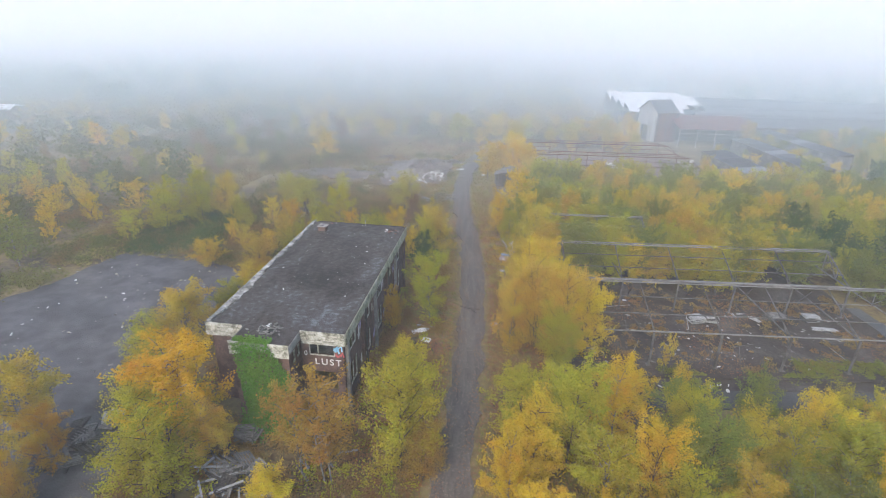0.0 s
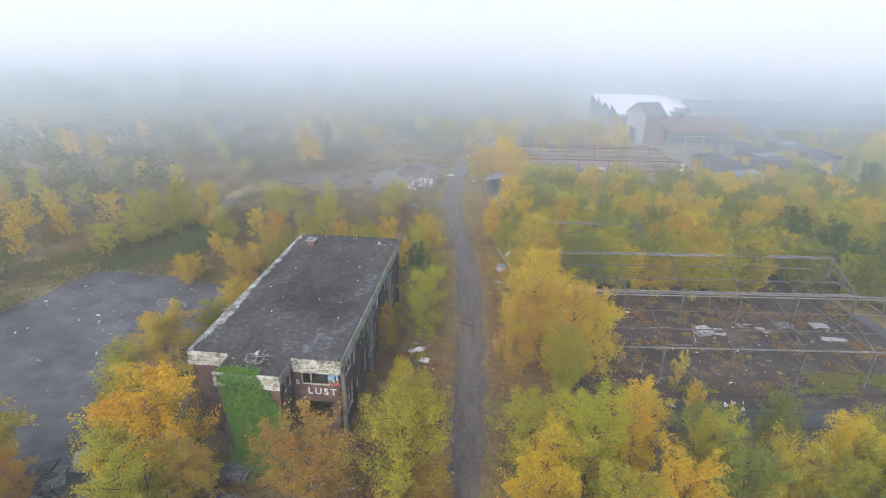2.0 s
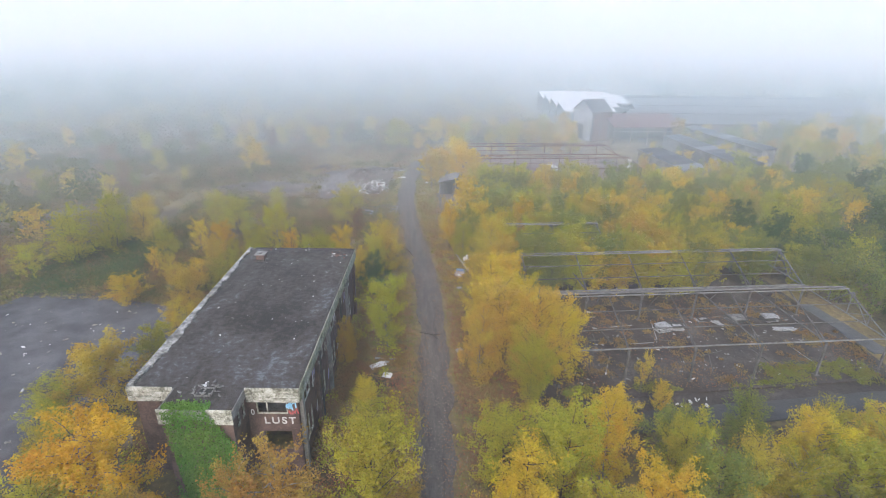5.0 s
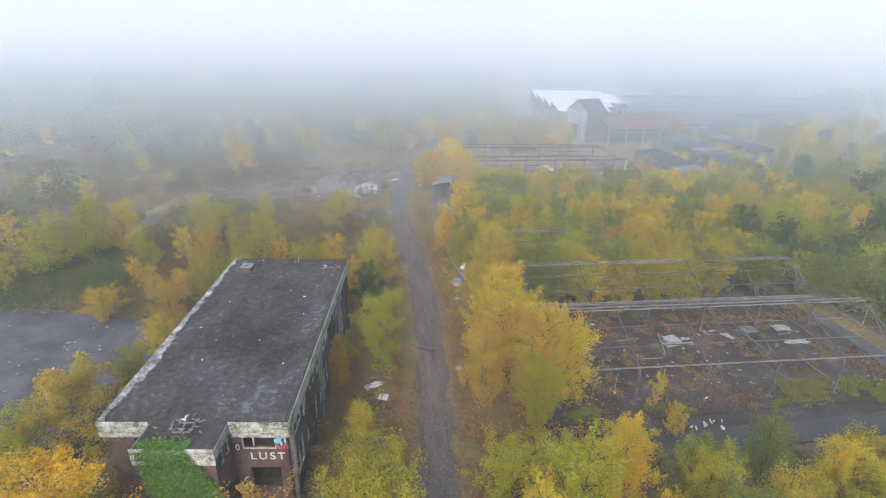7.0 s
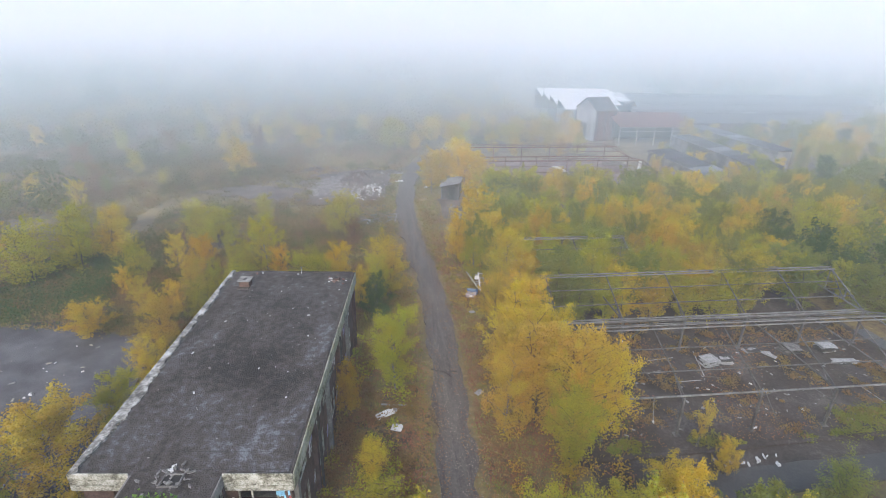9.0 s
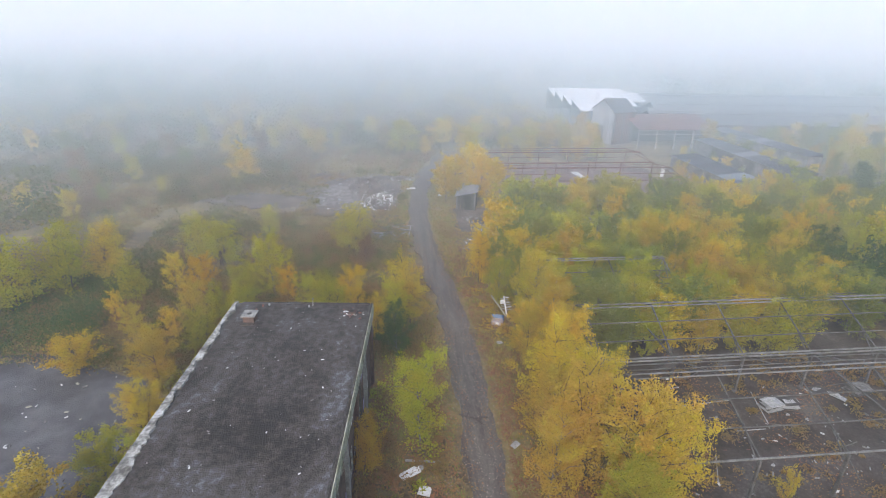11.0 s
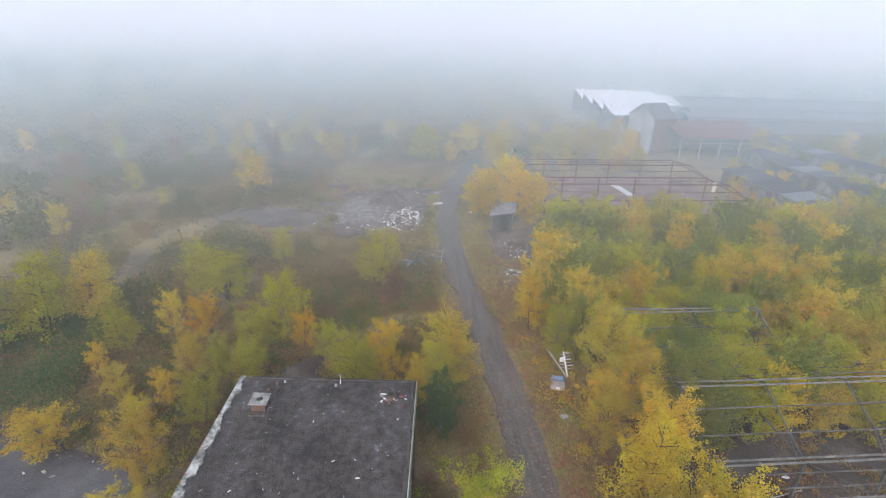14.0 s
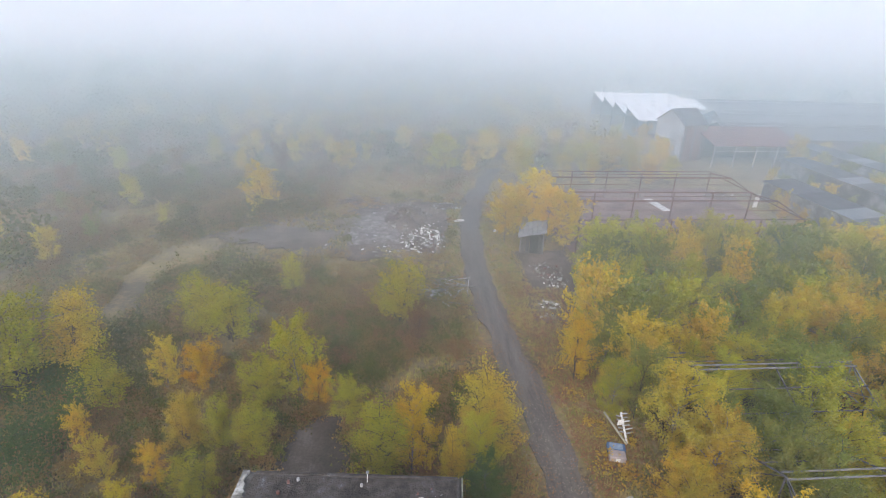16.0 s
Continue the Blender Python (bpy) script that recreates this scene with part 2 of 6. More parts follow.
def box(bm, x0, y0, z0, x1, y1, z1, m=None, bevel=0.0):
    """A block between two corners, its edges broken if bevel is given."""
    vs = [bm.verts.new((x, y, z)) for x in (x0, x1) for y in (y0, y1) for z in (z0, z1)]
    fs = [bm.faces.new([vs[i] for i in q]) for q in ((0, 1, 3, 2), (4, 6, 7, 5), (0, 4, 5, 1), (2, 3, 7, 6), (0, 2, 6, 4), (1, 5, 7, 3))]
    if bevel:
        es = list({e for f in fs for e in f.edges})
        r = bmesh.ops.bevel(bm, geom=es, offset=bevel, segments=1, affect="EDGES")
        vs = list({v for f in r["faces"] for v in f.verts} | {v for v in vs if v.is_valid})
    if m is not None:
        bmesh.ops.transform(bm, matrix=m, verts=[v for v in vs if v.is_valid])
    return bm


def B(*args, **kw):
    return box(bmesh.new(), *args, **kw)


def bar(bm, a, b, w, h=None):
    """A straight member of section w by h from a to b."""
    a, b = Vector(a), Vector(b)
    h = h or w
    d = (b - a).normalized()
    side = d.cross(Vector((0, 0, 1)))
    side = side.normalized() if side.length > 1e-4 else Vector((1, 0, 0))
    up = side.cross(d)
    vs = []
    for p in (a, b):
        for i, j in ((-1, -1), (1, -1), (1, 1), (-1, 1)):
            vs.append(bm.verts.new(p + side * w / 2 * i + up * h / 2 * j))
    for q in ((3, 2, 1, 0), (4, 5, 6, 7), (0, 1, 5, 4), (1, 2, 6, 5), (2, 3, 7, 6), (3, 0, 4, 7)):
        bm.faces.new([vs[i] for i in q])
    return bm


def tube_data(pts, radii, sides):
    """Vertices and faces of a tapered, bent tube."""
    V, F = [], []
    for k, (p, r) in enumerate(zip(pts, radii)):
        q = pts[min(k + 1, len(pts) - 1)] - pts[max(k - 1, 0)]
        q = q / (np.linalg.norm(q) + 1e-9)
        s = np.cross(q, (0.3, 0.9, 0.1))
        s /= np.linalg.norm(s) + 1e-9
        u = np.cross(q, s)
        for i in range(sides):
            a = 2 * math.pi * i / sides
            V.append(p + r * (math.cos(a) * s + math.sin(a) * u))
        if k:
            o = (k - 1) * sides
            for i in range(sides):
                j = (i + 1) % sides
                F.append((o + i, o + j, o + sides + j, o + sides + i))
    return V, F


def from_data(name, V, F, material, smooth=False):
    me = bpy.data.meshes.new(name)
    me.from_pydata([tuple(v) for v in V], [], F)
    me.materials.append(material)
    if smooth:
        me.polygons.foreach_set("use_smooth", [True] * len(me.polygons))
    me.update()
    return me


def leaf_blades(rng, centres, size, flat=0.0, aspect=0.75):
    """Pointed leaves, turned at random, at the centres."""
    n = len(centres)
    a = rng.normal(size=(n, 3))
    a[:, 2] *= 1 - flat
    a /= np.linalg.norm(a, axis=1, keepdims=True) + 1e-9
    b = rng.normal(size=(n, 3))
    b[:, 2] *= 1 - flat
    b -= (a * b).sum(1, keepdims=True) * a
    b /= np.linalg.norm(b, axis=1, keepdims=True) + 1e-9
    s = size * rng.uniform(0.65, 1.35, (n, 1))
    V = np.stack([centres - a * s * 0.55, centres - b * s * aspect * 0.6 + a * s * 0.2, centres + b * s * aspect * 0.6 + a * s * 0.35], 1).reshape(-1, 3)
    return V


def leaf_mesh(name, V, material, k=3):
    """A mesh of loose k-cornered leaves."""
    n = len(V) // k
    me = bpy.data.meshes.new(name)
    me.vertices.add(k * n)
    me.vertices.foreach_set("co", np.asarray(V, np.float32).ravel())
    me.loops.add(k * n)
    me.loops.foreach_set("vertex_index", np.arange(k * n, dtype=np.int32))
    me.polygons.add(n)
    me.polygons.foreach_set("loop_start", np.arange(0, k * n, k, dtype=np.int32))
    me.polygons.foreach_set("loop_total", np.full(n, k, np.int32))
    me.materials.append(material)
    me.update()
    me.validate()
    return me


# ---- trees ----
def grow(seed, leaves, leaf, style, bare=False):
    """Trunk with limbs, and crown, of a young tree 6 m high and about 2 m in radius."""
    rng = np.random.default_rng(seed)
    h, r = 6.0, 2.0
    stems = {"birch": 1, "oval": 1, "bush": 4, "sparse": 2}[style]
    V, F, twigs, weight = [], [], [], []

    def add(tube):
        o = len(V)
        V.extend(tube[0])
        F.extend([tuple(i + o for i in f) for f in tube[1]])

    for s in range(stems):
        lean = rng.normal(0, 0.05 if stems == 1 else 0.16, 2)
        top = h * (0.95 if s == 0 else rng.uniform(0.65, 0.9))
        k = np.linspace(0, 1, 6)
        wob = rng.normal(0, 0.07, (6, 2)) * k[:, None]
        pts = [np.array((lean[0] * q * top + w[0] + (0 if stems == 1 else 0.25 * math.cos(s * 2.1)), lean[1] * q * top + w[1] + (0 if stems == 1 else 0.25 * math.sin(s * 2.1)), q * top - 0.15)) for q, w in zip(k, wob)]
        rad = 0.06 if stems == 1 else 0.055
        add(tube_data(pts, [rad * (1 - 0.85 * q) for q in k], 6))
        limbs = {"birch": 32, "oval": 30, "bush": 16, "sparse": 14}[style]
        for i in range(limbs):
            low = {"birch": 0.06, "oval": 0.04, "bush": 0.02, "sparse": 0.22}[style]
            q = low + (0.97 - low) * (i + rng.uniform(0, 1)) / limbs
            base = pts[0] + (pts[-1] - pts[0]) * q
            tt = (q - low) / (1 - low)
            if style == "birch":
                reach = r * (0.95 * math.sin(math.pi * (0.3 + 0.66 * tt)) ** 0.55 + 0.06)
            elif style == "oval":
                reach = r * (1.05 * math.sin(math.pi * (0.3 + 0.66 * tt)) ** 0.5 + 0.05)
            elif style == "bush":
                reach = r * (0.95 - 0.55 * tt ** 2)
            else:
                reach = r * (0.9 * math.sin(math.pi * (0.2 + 0.75 * tt)) + 0.1)
            reach *= rng.uniform(0.72, 1.18)
            az = i * 2.4 + rng.uniform(-0.6, 0.6)
            rise = reach * rng.uniform(0.35, 1.1) * (1.0 if style != "bush" else 0.8)
            end = base + np.array((math.cos(az) * reach, math.sin(az) * reach, rise))
            end[2] = min(end[2], h * 1.02)
            mid = base + (end - base) * 0.55 + np.array((0, 0, 0.12 * reach)) + rng.normal(0, 0.06, 3)
            if not bare or i % 2:
                add(tube_data([base, mid, end], [0.03, 0.017, 0.005], 3))
            out = np.array((math.cos(az), math.sin(az), 0))
            for _ in range(11):
                f = rng.uniform(0.15, 1.0)
                c = base + (mid - base) * min(1, f / 0.55) if f < 0.55 else mid + (end - mid) * (f - 0.55) / 0.45
                up = np.array((0, 0, 0.62)) + out * rng.uniform(0.1, 0.8) + rng.normal(0, 0.42, 3)
                ln = rng.uniform(0.3, 0.75) * (0.6 + 0.5 * reach / r)
                twigs.append((c + rng.normal(0, 0.14, 3), up / np.linalg.norm(up) * ln))
                weight.append(ln * rng.uniform(0.5, 1.4))
    weight = np.array(weight)
    foot, way = np.array([t[0] for t in twigs]), np.array([t[1] for t in twigs])
    if style == "sparse":
        weight *= rng.uniform(0, 1, len(weight)) < 0.75
    # leaves hang along fine rising twigs
    pick = rng.choice(len(twigs), leaves, p=weight / weight.sum())
    along = rng.uniform(-0.15, 1.0, (leaves, 1))
    cen = foot[pick] + way[pick] * along + rng.normal(0, 1, (leaves, 3)) * (0.15 - 0.06 * along)
    cen[:, 2] = np.maximum(cen[:, 2], 0.12)
    # bring the whole to its nominal height and radius
    kz = h / np.percentile(cen[:, 2], 99.5)
    kr = r / np.percentile(np.hypot(cen[:, 0], cen[:, 1]), 96)
    fit_to = np.array((kr, kr, kz))
    V = [v * fit_to for v in V]
    return V, F, leaf_blades(rng, cen * fit_to, leaf)


STYLES = ("birch", "oval", "bush", "oval", "bush", "sparse")
PATTERN = {}
for lod, (count, size, kinds) in {"near": (13500, 0.1, 6), "mid": (6000, 0.14, 6), "middle": (2300, 0.22, 6)}.items():
    for k in range(kinds):
        V, F, Q = grow(11 + 7 * k + {"near": 0, "mid": 50, "middle": 100}[lod], count if STYLES[k] != "sparse" else count // 2, size, STYLES[k], lod != "near")
        PATTERN[lod, k] = (from_data("trunk", V, F, BARK if k in (0, 3, 5) else BARK_DARK, True), leaf_mesh("crown", Q, LEAF["yellow"]))

WORDS = {
    "yellow": "yellow-leaved", "gold": "bright golden-leaved", "ochre": "ochre-yellow", "orange": "orange-leaved", "rust": "thinning rust-brown",
    "lime": "yellow-green", "green": "green-leaved", "darkgreen": "dark green", "red": "reddish", "brown": "bare brownish", "gold_olive": "olive and gold",
}
rng_t = random.Random(5)


def tree(x, y, h, r, colour, style=None, group="trees of the site"):
    """One young tree with a trunk and a crown of leaves."""
    lod = "near" if y < 33 or (y < 60 and -21 < x < 16) else "mid" if y < (64 if x > 0 else 80) and abs(x) < 42 else "middle"
    k = style if style is not None else rng_t.choice(((0, 1, 3, 4, 0, 1, 3, 2) if x > 0 or y < 48 else (1, 2, 3, 4, 2, 4)) if h > 3.6 else (2, 2, 1, 4))
    trunk_me, crown_me = PATTERN[lod, k]
    kind = "birch_tree" if k in (0, 3, 5) else ("shrub" if k in (2, 4) and h < 3.7 else "willow_tree" if k in (2, 4) else "young_tree")
    m = pose(x, y, 0, 0, 0, rng_t.uniform(0, 360)) @ Matrix.Diagonal((r / 2.0, r / 2.0, h / 6.0, 1))
    t = empty(kind, m)
    tagged(t, f"{WORDS[colour]} autumn {'birch' if kind == 'birch_tree' else 'bush' if kind == 'shrub' else 'many-stemmed willow' if kind == 'willow_tree' else 'sapling'} on rough overgrown ground", "tree" if kind != "shrub" else "bush", group)
    trunk, crown = new("trunk", trunk_me), new("crown", crown_me)
    for o in (trunk, crown):
        o.parent = t
    crown.material_slots[0].link = "OBJECT"
    crown.material_slots[0].material = LEAF[colour]
    return t


# ---- ground and tracks ----
def blob(name, pts, z, material, label, category, step=1.2, rough=0.5, seed=0, height=0.03):
    """A flat patch of ground with a ragged rim."""
    pts = [Vector((*p, 0)) for p in pts]
    rim = []
    for i, p in enumerate(pts):
        q = pts[(i + 1) % len(pts)]
        n = max(1, int((q - p).length / step))
        for k in range(n):
            c = p.lerp(q, k / n)
            w = noise.noise_vector((c.x * 0.35 + seed, c.y * 0.35, 3.1)) * rough + noise.noise_vector((c.x * 1.3, c.y * 1.3 + seed, 7.7)) * rough * 0.5
            rim.append(Vector((c.x + w.x, c.y + w.y, z)))
    bm = bmesh.new()
    f = bm.faces.new([bm.verts.new(p) for p in rim])
    if f.normal.z < 0:
        f.normal_flip()
    f.normal_update()
    if f.normal.z < 0:
        f.normal_flip()
    r = bmesh.ops.extrude_face_region(bm, geom=[f])
    low = [v for v in r["geom"] if isinstance(v, bmesh.types.BMVert)]
    for v in low:
        v.co.z -= height
    bmesh.ops.triangulate(bm, faces=bm.faces[:])
    bmesh.ops.recalc_face_normals(bm, faces=bm.faces[:])
    return tagged(mesh_object(name, bm, material), label, category, kind="structure")


def build_ground():
    bm = bmesh.new()
    xs = [-2500, -900, -400, -200, *range(-120, 121, 4), 200, 400, 900, 2500]
    ys = [-2500, -900, -300, -100, *range(-40, 201, 4), 300, 500, 900, 2500]
    grid = [[bm.verts.new((x, y, 0.10 * noise.noise((x * 0.09, y * 0.09, 0)) - 0.12)) for y in ys] for x in xs]
    for i in range(len(xs) - 1):
        for j in range(len(ys) - 1):
            bm.faces.new((grid[i][j], grid[i + 1][j], grid[i + 1][j + 1], grid[i][j + 1]))
    return tagged(mesh_object("ground", bm, GROUND, True), "rough brown and olive ground with dead grass and leaf litter", "ground", kind="structure")


build_ground()
ROADLINE = [(2.1, -30), (0.2, 12), (0.7, 22), (1.3, 27.5), (1.75, 33), (2.1, 41), (2.15, 46), (2.25, 51.5), (2.1, 58), (1.45, 64), (1.0, 70), (0.75, 76), (0.8, 84), (1.2, 91), (1.9, 96), (3.3, 103), (6, 112), (9, 120)]


def road_at(y):
    for (xa, ya), (xb, yb) in zip(ROADLINE, ROADLINE[1:]):
        if ya <= y <= yb:
            return xa + (xb - xa) * (y - ya) / (yb - ya)
    return 2.0


blob("road", [(x - 1.22, y) for x, y in ROADLINE] + [(x + 1.22, y) for x, y in reversed(ROADLINE)], 0.03, ROAD, "dark cinder track strewn with fallen leaves", "road", 0.5, 0.5, height=0.25)
blob("yard", [(-18.5, 16), (-19.5, 30), (-20.0, 47.0), (-24, 49.6), (-32, 52), (-37, 51.5), (-40, 43), (-44, 36), (-52, 28), (-52, 12), (-26, 12)], 0.02, YARD, "dark grey slag yard strewn with pale scraps", "yard", 1.0, 0.8, 3, 0.25)
blob("side_track", [(-37, 51), (-33, 52), (-35, 60), (-41, 70), (-48, 78), (-51, 77), (-44, 68), (-39, 59)], 0.015, MUD, "muddy side track leaving the yard", "track", 1.0, 0.7, 5, 0.25)
blob("clearing", [(-19, 84), (-8, 82), (-2.5, 82.5), (-1.5, 90), (-1, 101), (-8, 105), (-18, 106), (-25, 100), (-30, 90)], 0.012, MUD, "bare muddy clearing beside the track", "ground", 1.0, 1.2, 9, 0.25)
blob("ash_patch", [(-13, 86.5), (-8, 87), (-6.5, 93), (-8, 98), (-12.5, 96), (-14, 91)], 0.03, ASH, "pale ash and plaster dust on the mud", "ground", 0.7, 1.0, 13, 0.1)
blob("pad", [(4.6, 69.5), (7.6, 69.5), (11.5, 75), (11.5, 84.5), (5.2, 84.5)], 0.02, MUD, "muddy hardstanding before the small hut", "ground", 0.8, 0.6, 17, 0.2)
blob("back_pad", [(-15.2, 49.4), (-10.4, 49.6), (-10.3, 55), (-11.2, 58.6), (-12.6, 58.4), (-14.2, 56.8)], 0.02, SLAB, "old concrete pad behind the building", "ground", 0.8, 0.4, 19, 0.2)

PATHSIDE = [(-14.5, 90.5), (-23.3, 93.0), (-28.6, 91.2), (-33.2, 86.0), (-34.3, 79.0), (-33.0, 71.0), (-30.4, 70.3), (-30.9, 75.0), (-30.2, 80.4), (-26.0, 84.4), (-16.0, 86.0)]


# ---- flat-roofed building ----
def flat_building():
    """The derelict two-storey block: local x along the front, y to the back."""
    W, D = 9.0, 19.5
    house = tagged(empty("derelict_building", pose(-15.45, 28.55, 0, 0, 0, -5.0)), "derelict brown brick two-storey building with a flat felt roof and graffiti", "building")
    wx = [(0.9, 2.5), (4.6, 6.2), (8.2, 9.8), (11.8, 13.4), (15.3, 16.9)]

    def wall_with_holes(name, length, holes, m, z1=5.42, thick=0.3):
        """A wall along local x with openings cut right through, as butting blocks."""
        bm = bmesh.new()
        cuts = sorted({0.0, length, *(h[0] for h in holes), *(h[1] for h in holes)})
        for a, b in zip(cuts, cuts[1:]):
            spans = sorted((h[2], h[3]) for h in holes if h[0] <= a + 1e-6 and h[1] >= b - 1e-6)
            z = -0.3
            for lo, hi in spans:
                box(bm, a, 0, z, b, thick, lo)
                z = hi
            box(bm, a, 0, z, b, thick, z1)
        bmesh.ops.transform(bm, matrix=m, verts=bm.verts[:])
        return part(name, bm, BRICK, house)

    def window(m, w, h, panes, broken, mat=FASCIA, split=0.5):
        """A frame in one ring, a mullion, and what glass is left."""
        bm = bmesh.new()
        loops = []
        for inset, y in ((0, 0.03), (0, 0.12), (0.07, 0.12), (0.07, 0.03)):
            loops.append([bm.verts.new((x, y, z)) for x, z in ((inset, inset), (w - inset, inset), (w - inset, h - inset), (inset, h - inset))])
        for p, q in zip(loops, loops[1:] + loops[:1]):
            for i in range(4):
                bm.faces.new((p[i], p[(i + 1) % 4], q[(i + 1) % 4], q[i]))
        bmesh.ops.recalc_face_normals(bm, faces=bm.faces[:])
        bmesh.ops.transform(bm, matrix=m, verts=bm.verts[:])
        win = part("window", bm, mat, house, "broken window with a weathered white frame")
        cuts = [0.07, w * split, w - 0.07] if panes == 2 else [0.07, w - 0.07]
        for x in cuts[1:-1]:
            g = B(x - 0.035, 0.04, 0.07, x + 0.035, 0.11, h - 0.07)
            bmesh.ops.transform(g, matrix=m, verts=g.verts[:])
            part("mullion", g, mat, win)
        for i in range(len(cuts) - 1):
            if i not in broken:
                g = B(cuts[i] + 0.035, 0.075, 0.07, cuts[i + 1] - 0.035, 0.085, h - 0.07)
                bmesh.ops.transform(g, matrix=m, verts=g.verts[:])
                part("pane", g, GLASS, win)
        return win

    # front wall, either side of the porch block
    front_holes = [(6.65, 8.4, 4.1, 5.12), (6.9, 8.5, 1.3, 2.9), (1.3, 2.1, 4.0, 5.1)]
    wall_with_holes("front_wall", W, front_holes, pose(0, 0, 0))
    window(pose(6.65, 0, 4.1), 1.75, 1.02, 2, (0, 1), split=0.34)
    # road side wall
    side = pose(W, 0.3, 0, 0, 0, 90)
    holes = []
    for a, b in wx:
        holes += [(a, b, 3.75, 5.2), (a, b, 0.9, 2.7)]
    wall_with_holes("side_wall", D - 0.6, holes, side)
    for i, (a, b) in enumerate(wx):
        window(side @ pose(a, 0, 3.75), b - a, 1.45, 2, (0, 1) if i % 2 else (1,))
        window(side @ pose(a, 0, 0.9), b - a, 1.8, 2, (0, 1))
    for i in range(6):
        y = 0.3 + i * 3.66
        g = B(W, y, -0.2, W + 0.22, y + 0.34, 5.4, bevel=0.015)
        part("pilaster", g, BRICK if i % 2 else CONCRETE, house)
    # other walls, floors
    wall_with_holes("far_side_wall", D - 0.6, [(a, b, 3.75, 5.2) for a, b in wx], pose(0.3, 0.3, 0, 0, 0, 90))
    wall_with_holes("back_wall", W, [(2, 3.5, 3.75, 5.2), (5.2, 6.7, 3.75, 5.2)], pose(0, D - 0.3, 0))
    part("floor", B(0.3, 0.3, 2.95, W - 0.3, D - 0.3, 3.15), CONCRETE, house)
    # near-black wall: room shade behind the windows is put into its colour
    part("room_wall", B(4.2, 0.32, 0, 4.4, D - 0.32, 5.8), SHADE, house)
    # porch block at the front
    PX0, PX1, PY = 2.35, 6.25, -2.08
    bm = bmesh.new()
    box(bm, PX0 + 0.1, PY + 0.1, -0.3, PX1 - 0.1, PY + 0.4, 5.4)
    box(bm, PX0 + 0.1, PY + 0.4, -0.3, PX0 + 0.4, 0, 5.4)
    part("porch_wall", bm, BRICK, house)
    m = pose(PX1 - 0.1, PY + 0.4, 0, 0, 0, 90)
    wall_with_holes("porch_side_wall", -PY - 0.4, [(0.25, 0.7, 4.3, 5.2), (0.95, 1.4, 4.3, 5.2)], m)
    for a in (0.25, 0.95):
        window(m @ pose(a, 0, 4.3), 0.45, 0.9, 1, (0,))
    # roof: main slab, porch slab, felt, edges
    bm = bmesh.new()
    box(bm, -0.15, -0.25, 5.4, W + 0.2, D + 0.15, 5.98)
    part("roof_slab", bm, WOODDARK, house)
    part("porch_roof_slab", B(PX0, PY, 5.42, PX1, -0.25, 5.98), CONCRETE, house)
    bm = bmesh.new()
    n = 46
    def lift(x, y):
        return 6.03 + 0.05 * noise.noise((x * 0.4, y * 0.4, 2)) + 0.02 * noise.noise((x * 1.7, y * 1.7, 5))
    rows = [[bm.verts.new((0.3 + (W - 0.3) * i / 20 + (0.12 * noise.noise((j * 0.5, 3, 1)) if i == 0 else 0), -0.12 + (D + 0.1) * j / n, lift(i * 0.4, j * 0.4))) for j in range(n + 1)] for i in range(21)]
    for i in range(20):
        for j in range(n):
            bm.faces.new((rows[i][j], rows[i + 1][j], rows[i + 1][j + 1], rows[i][j + 1]))
    felt = part("roof_felt", bm, FELT, house, "patched grey-black roofing felt")
    bm = bmesh.new()
    box(bm, PX0 + 0.12, PY + 0.15, 5.98, PX1 - 0.06, -0.13, 6.03)
    part("porch_felt", bm, FELT, house)
    # white worn upstand along the yard side, its inner edge torn and ragged
    bm = bmesh.new()
    n2 = 220
    prev = None
    for j in range(n2 + 1):
        y = -0.22 + (D + 0.36) * j / n2
        torn = 0.75 * max(0, 1 - abs(y - 4.2) / 4.2) ** 1.5 if y < 4.2 else 0.75 * max(0, 1 - (y - 4.2) / 5.5) ** 0.8 * (0.6 if y > 7 else 1)
        inner = 0.1 + 0.5 * torn + 0.2 * noise.noise((y * 1.7, 0.3, 1)) + 0.16 * noise.noise((y * 5.0, 4, 2)) + 0.04 * noise.noise((y * 13.0, 9, 2))
        top = 6.1 + 0.02 * noise.noise((y * 2, 7, 3))
        ring = [bm.verts.new(p) for p in ((-0.2, y, 5.7), (-0.2, y, top), (max(-0.02, inner), y, top + 0.005), (max(-0.02, inner), y, 5.7))]
        if prev:
            for i in range(3):
                bm.faces.new((prev[i], ring[i], ring[i + 1], prev[i + 1]))
        prev = ring
    bmesh.ops.recalc_face_normals(bm, faces=bm.faces[:])
    part("roof_kerb", bm, KERB, house, "worn white roof edge with torn flashing")
    part("roof_kerb", B(W + 0.1, -0.25, 5.95, W + 0.2, D + 0.15, 6.07, bevel=0.02), FELT, house)
    part("roof_kerb", B(0.35, D + 0.0, 5.95, W + 0.05, D + 0.16, 6.08, bevel=0.02), FELT, house)
    # fascia boards: three courses a length
    def fascia(x0, x1, y, name="fascia"):
        for k, (lo, hi, d) in enumerate(((5.16, 5.46, 0.05), (5.472, 5.785, 0.042), (5.8, 6.12, 0.06))):
            part(name, B(x0, y - d, lo, x1, y, hi, bevel=0.008), FASCIA, house, "weathered white fascia board")
    fascia(-0.2, PX0 - 0.02, -0.26)
    fascia(PX1 + 0.02, W + 0.22, -0.26)
    fascia(PX0 + 2.6, PX1, PY - 0.01)
    fascia(PX0, PX0 + 0.7, PY - 0.01)
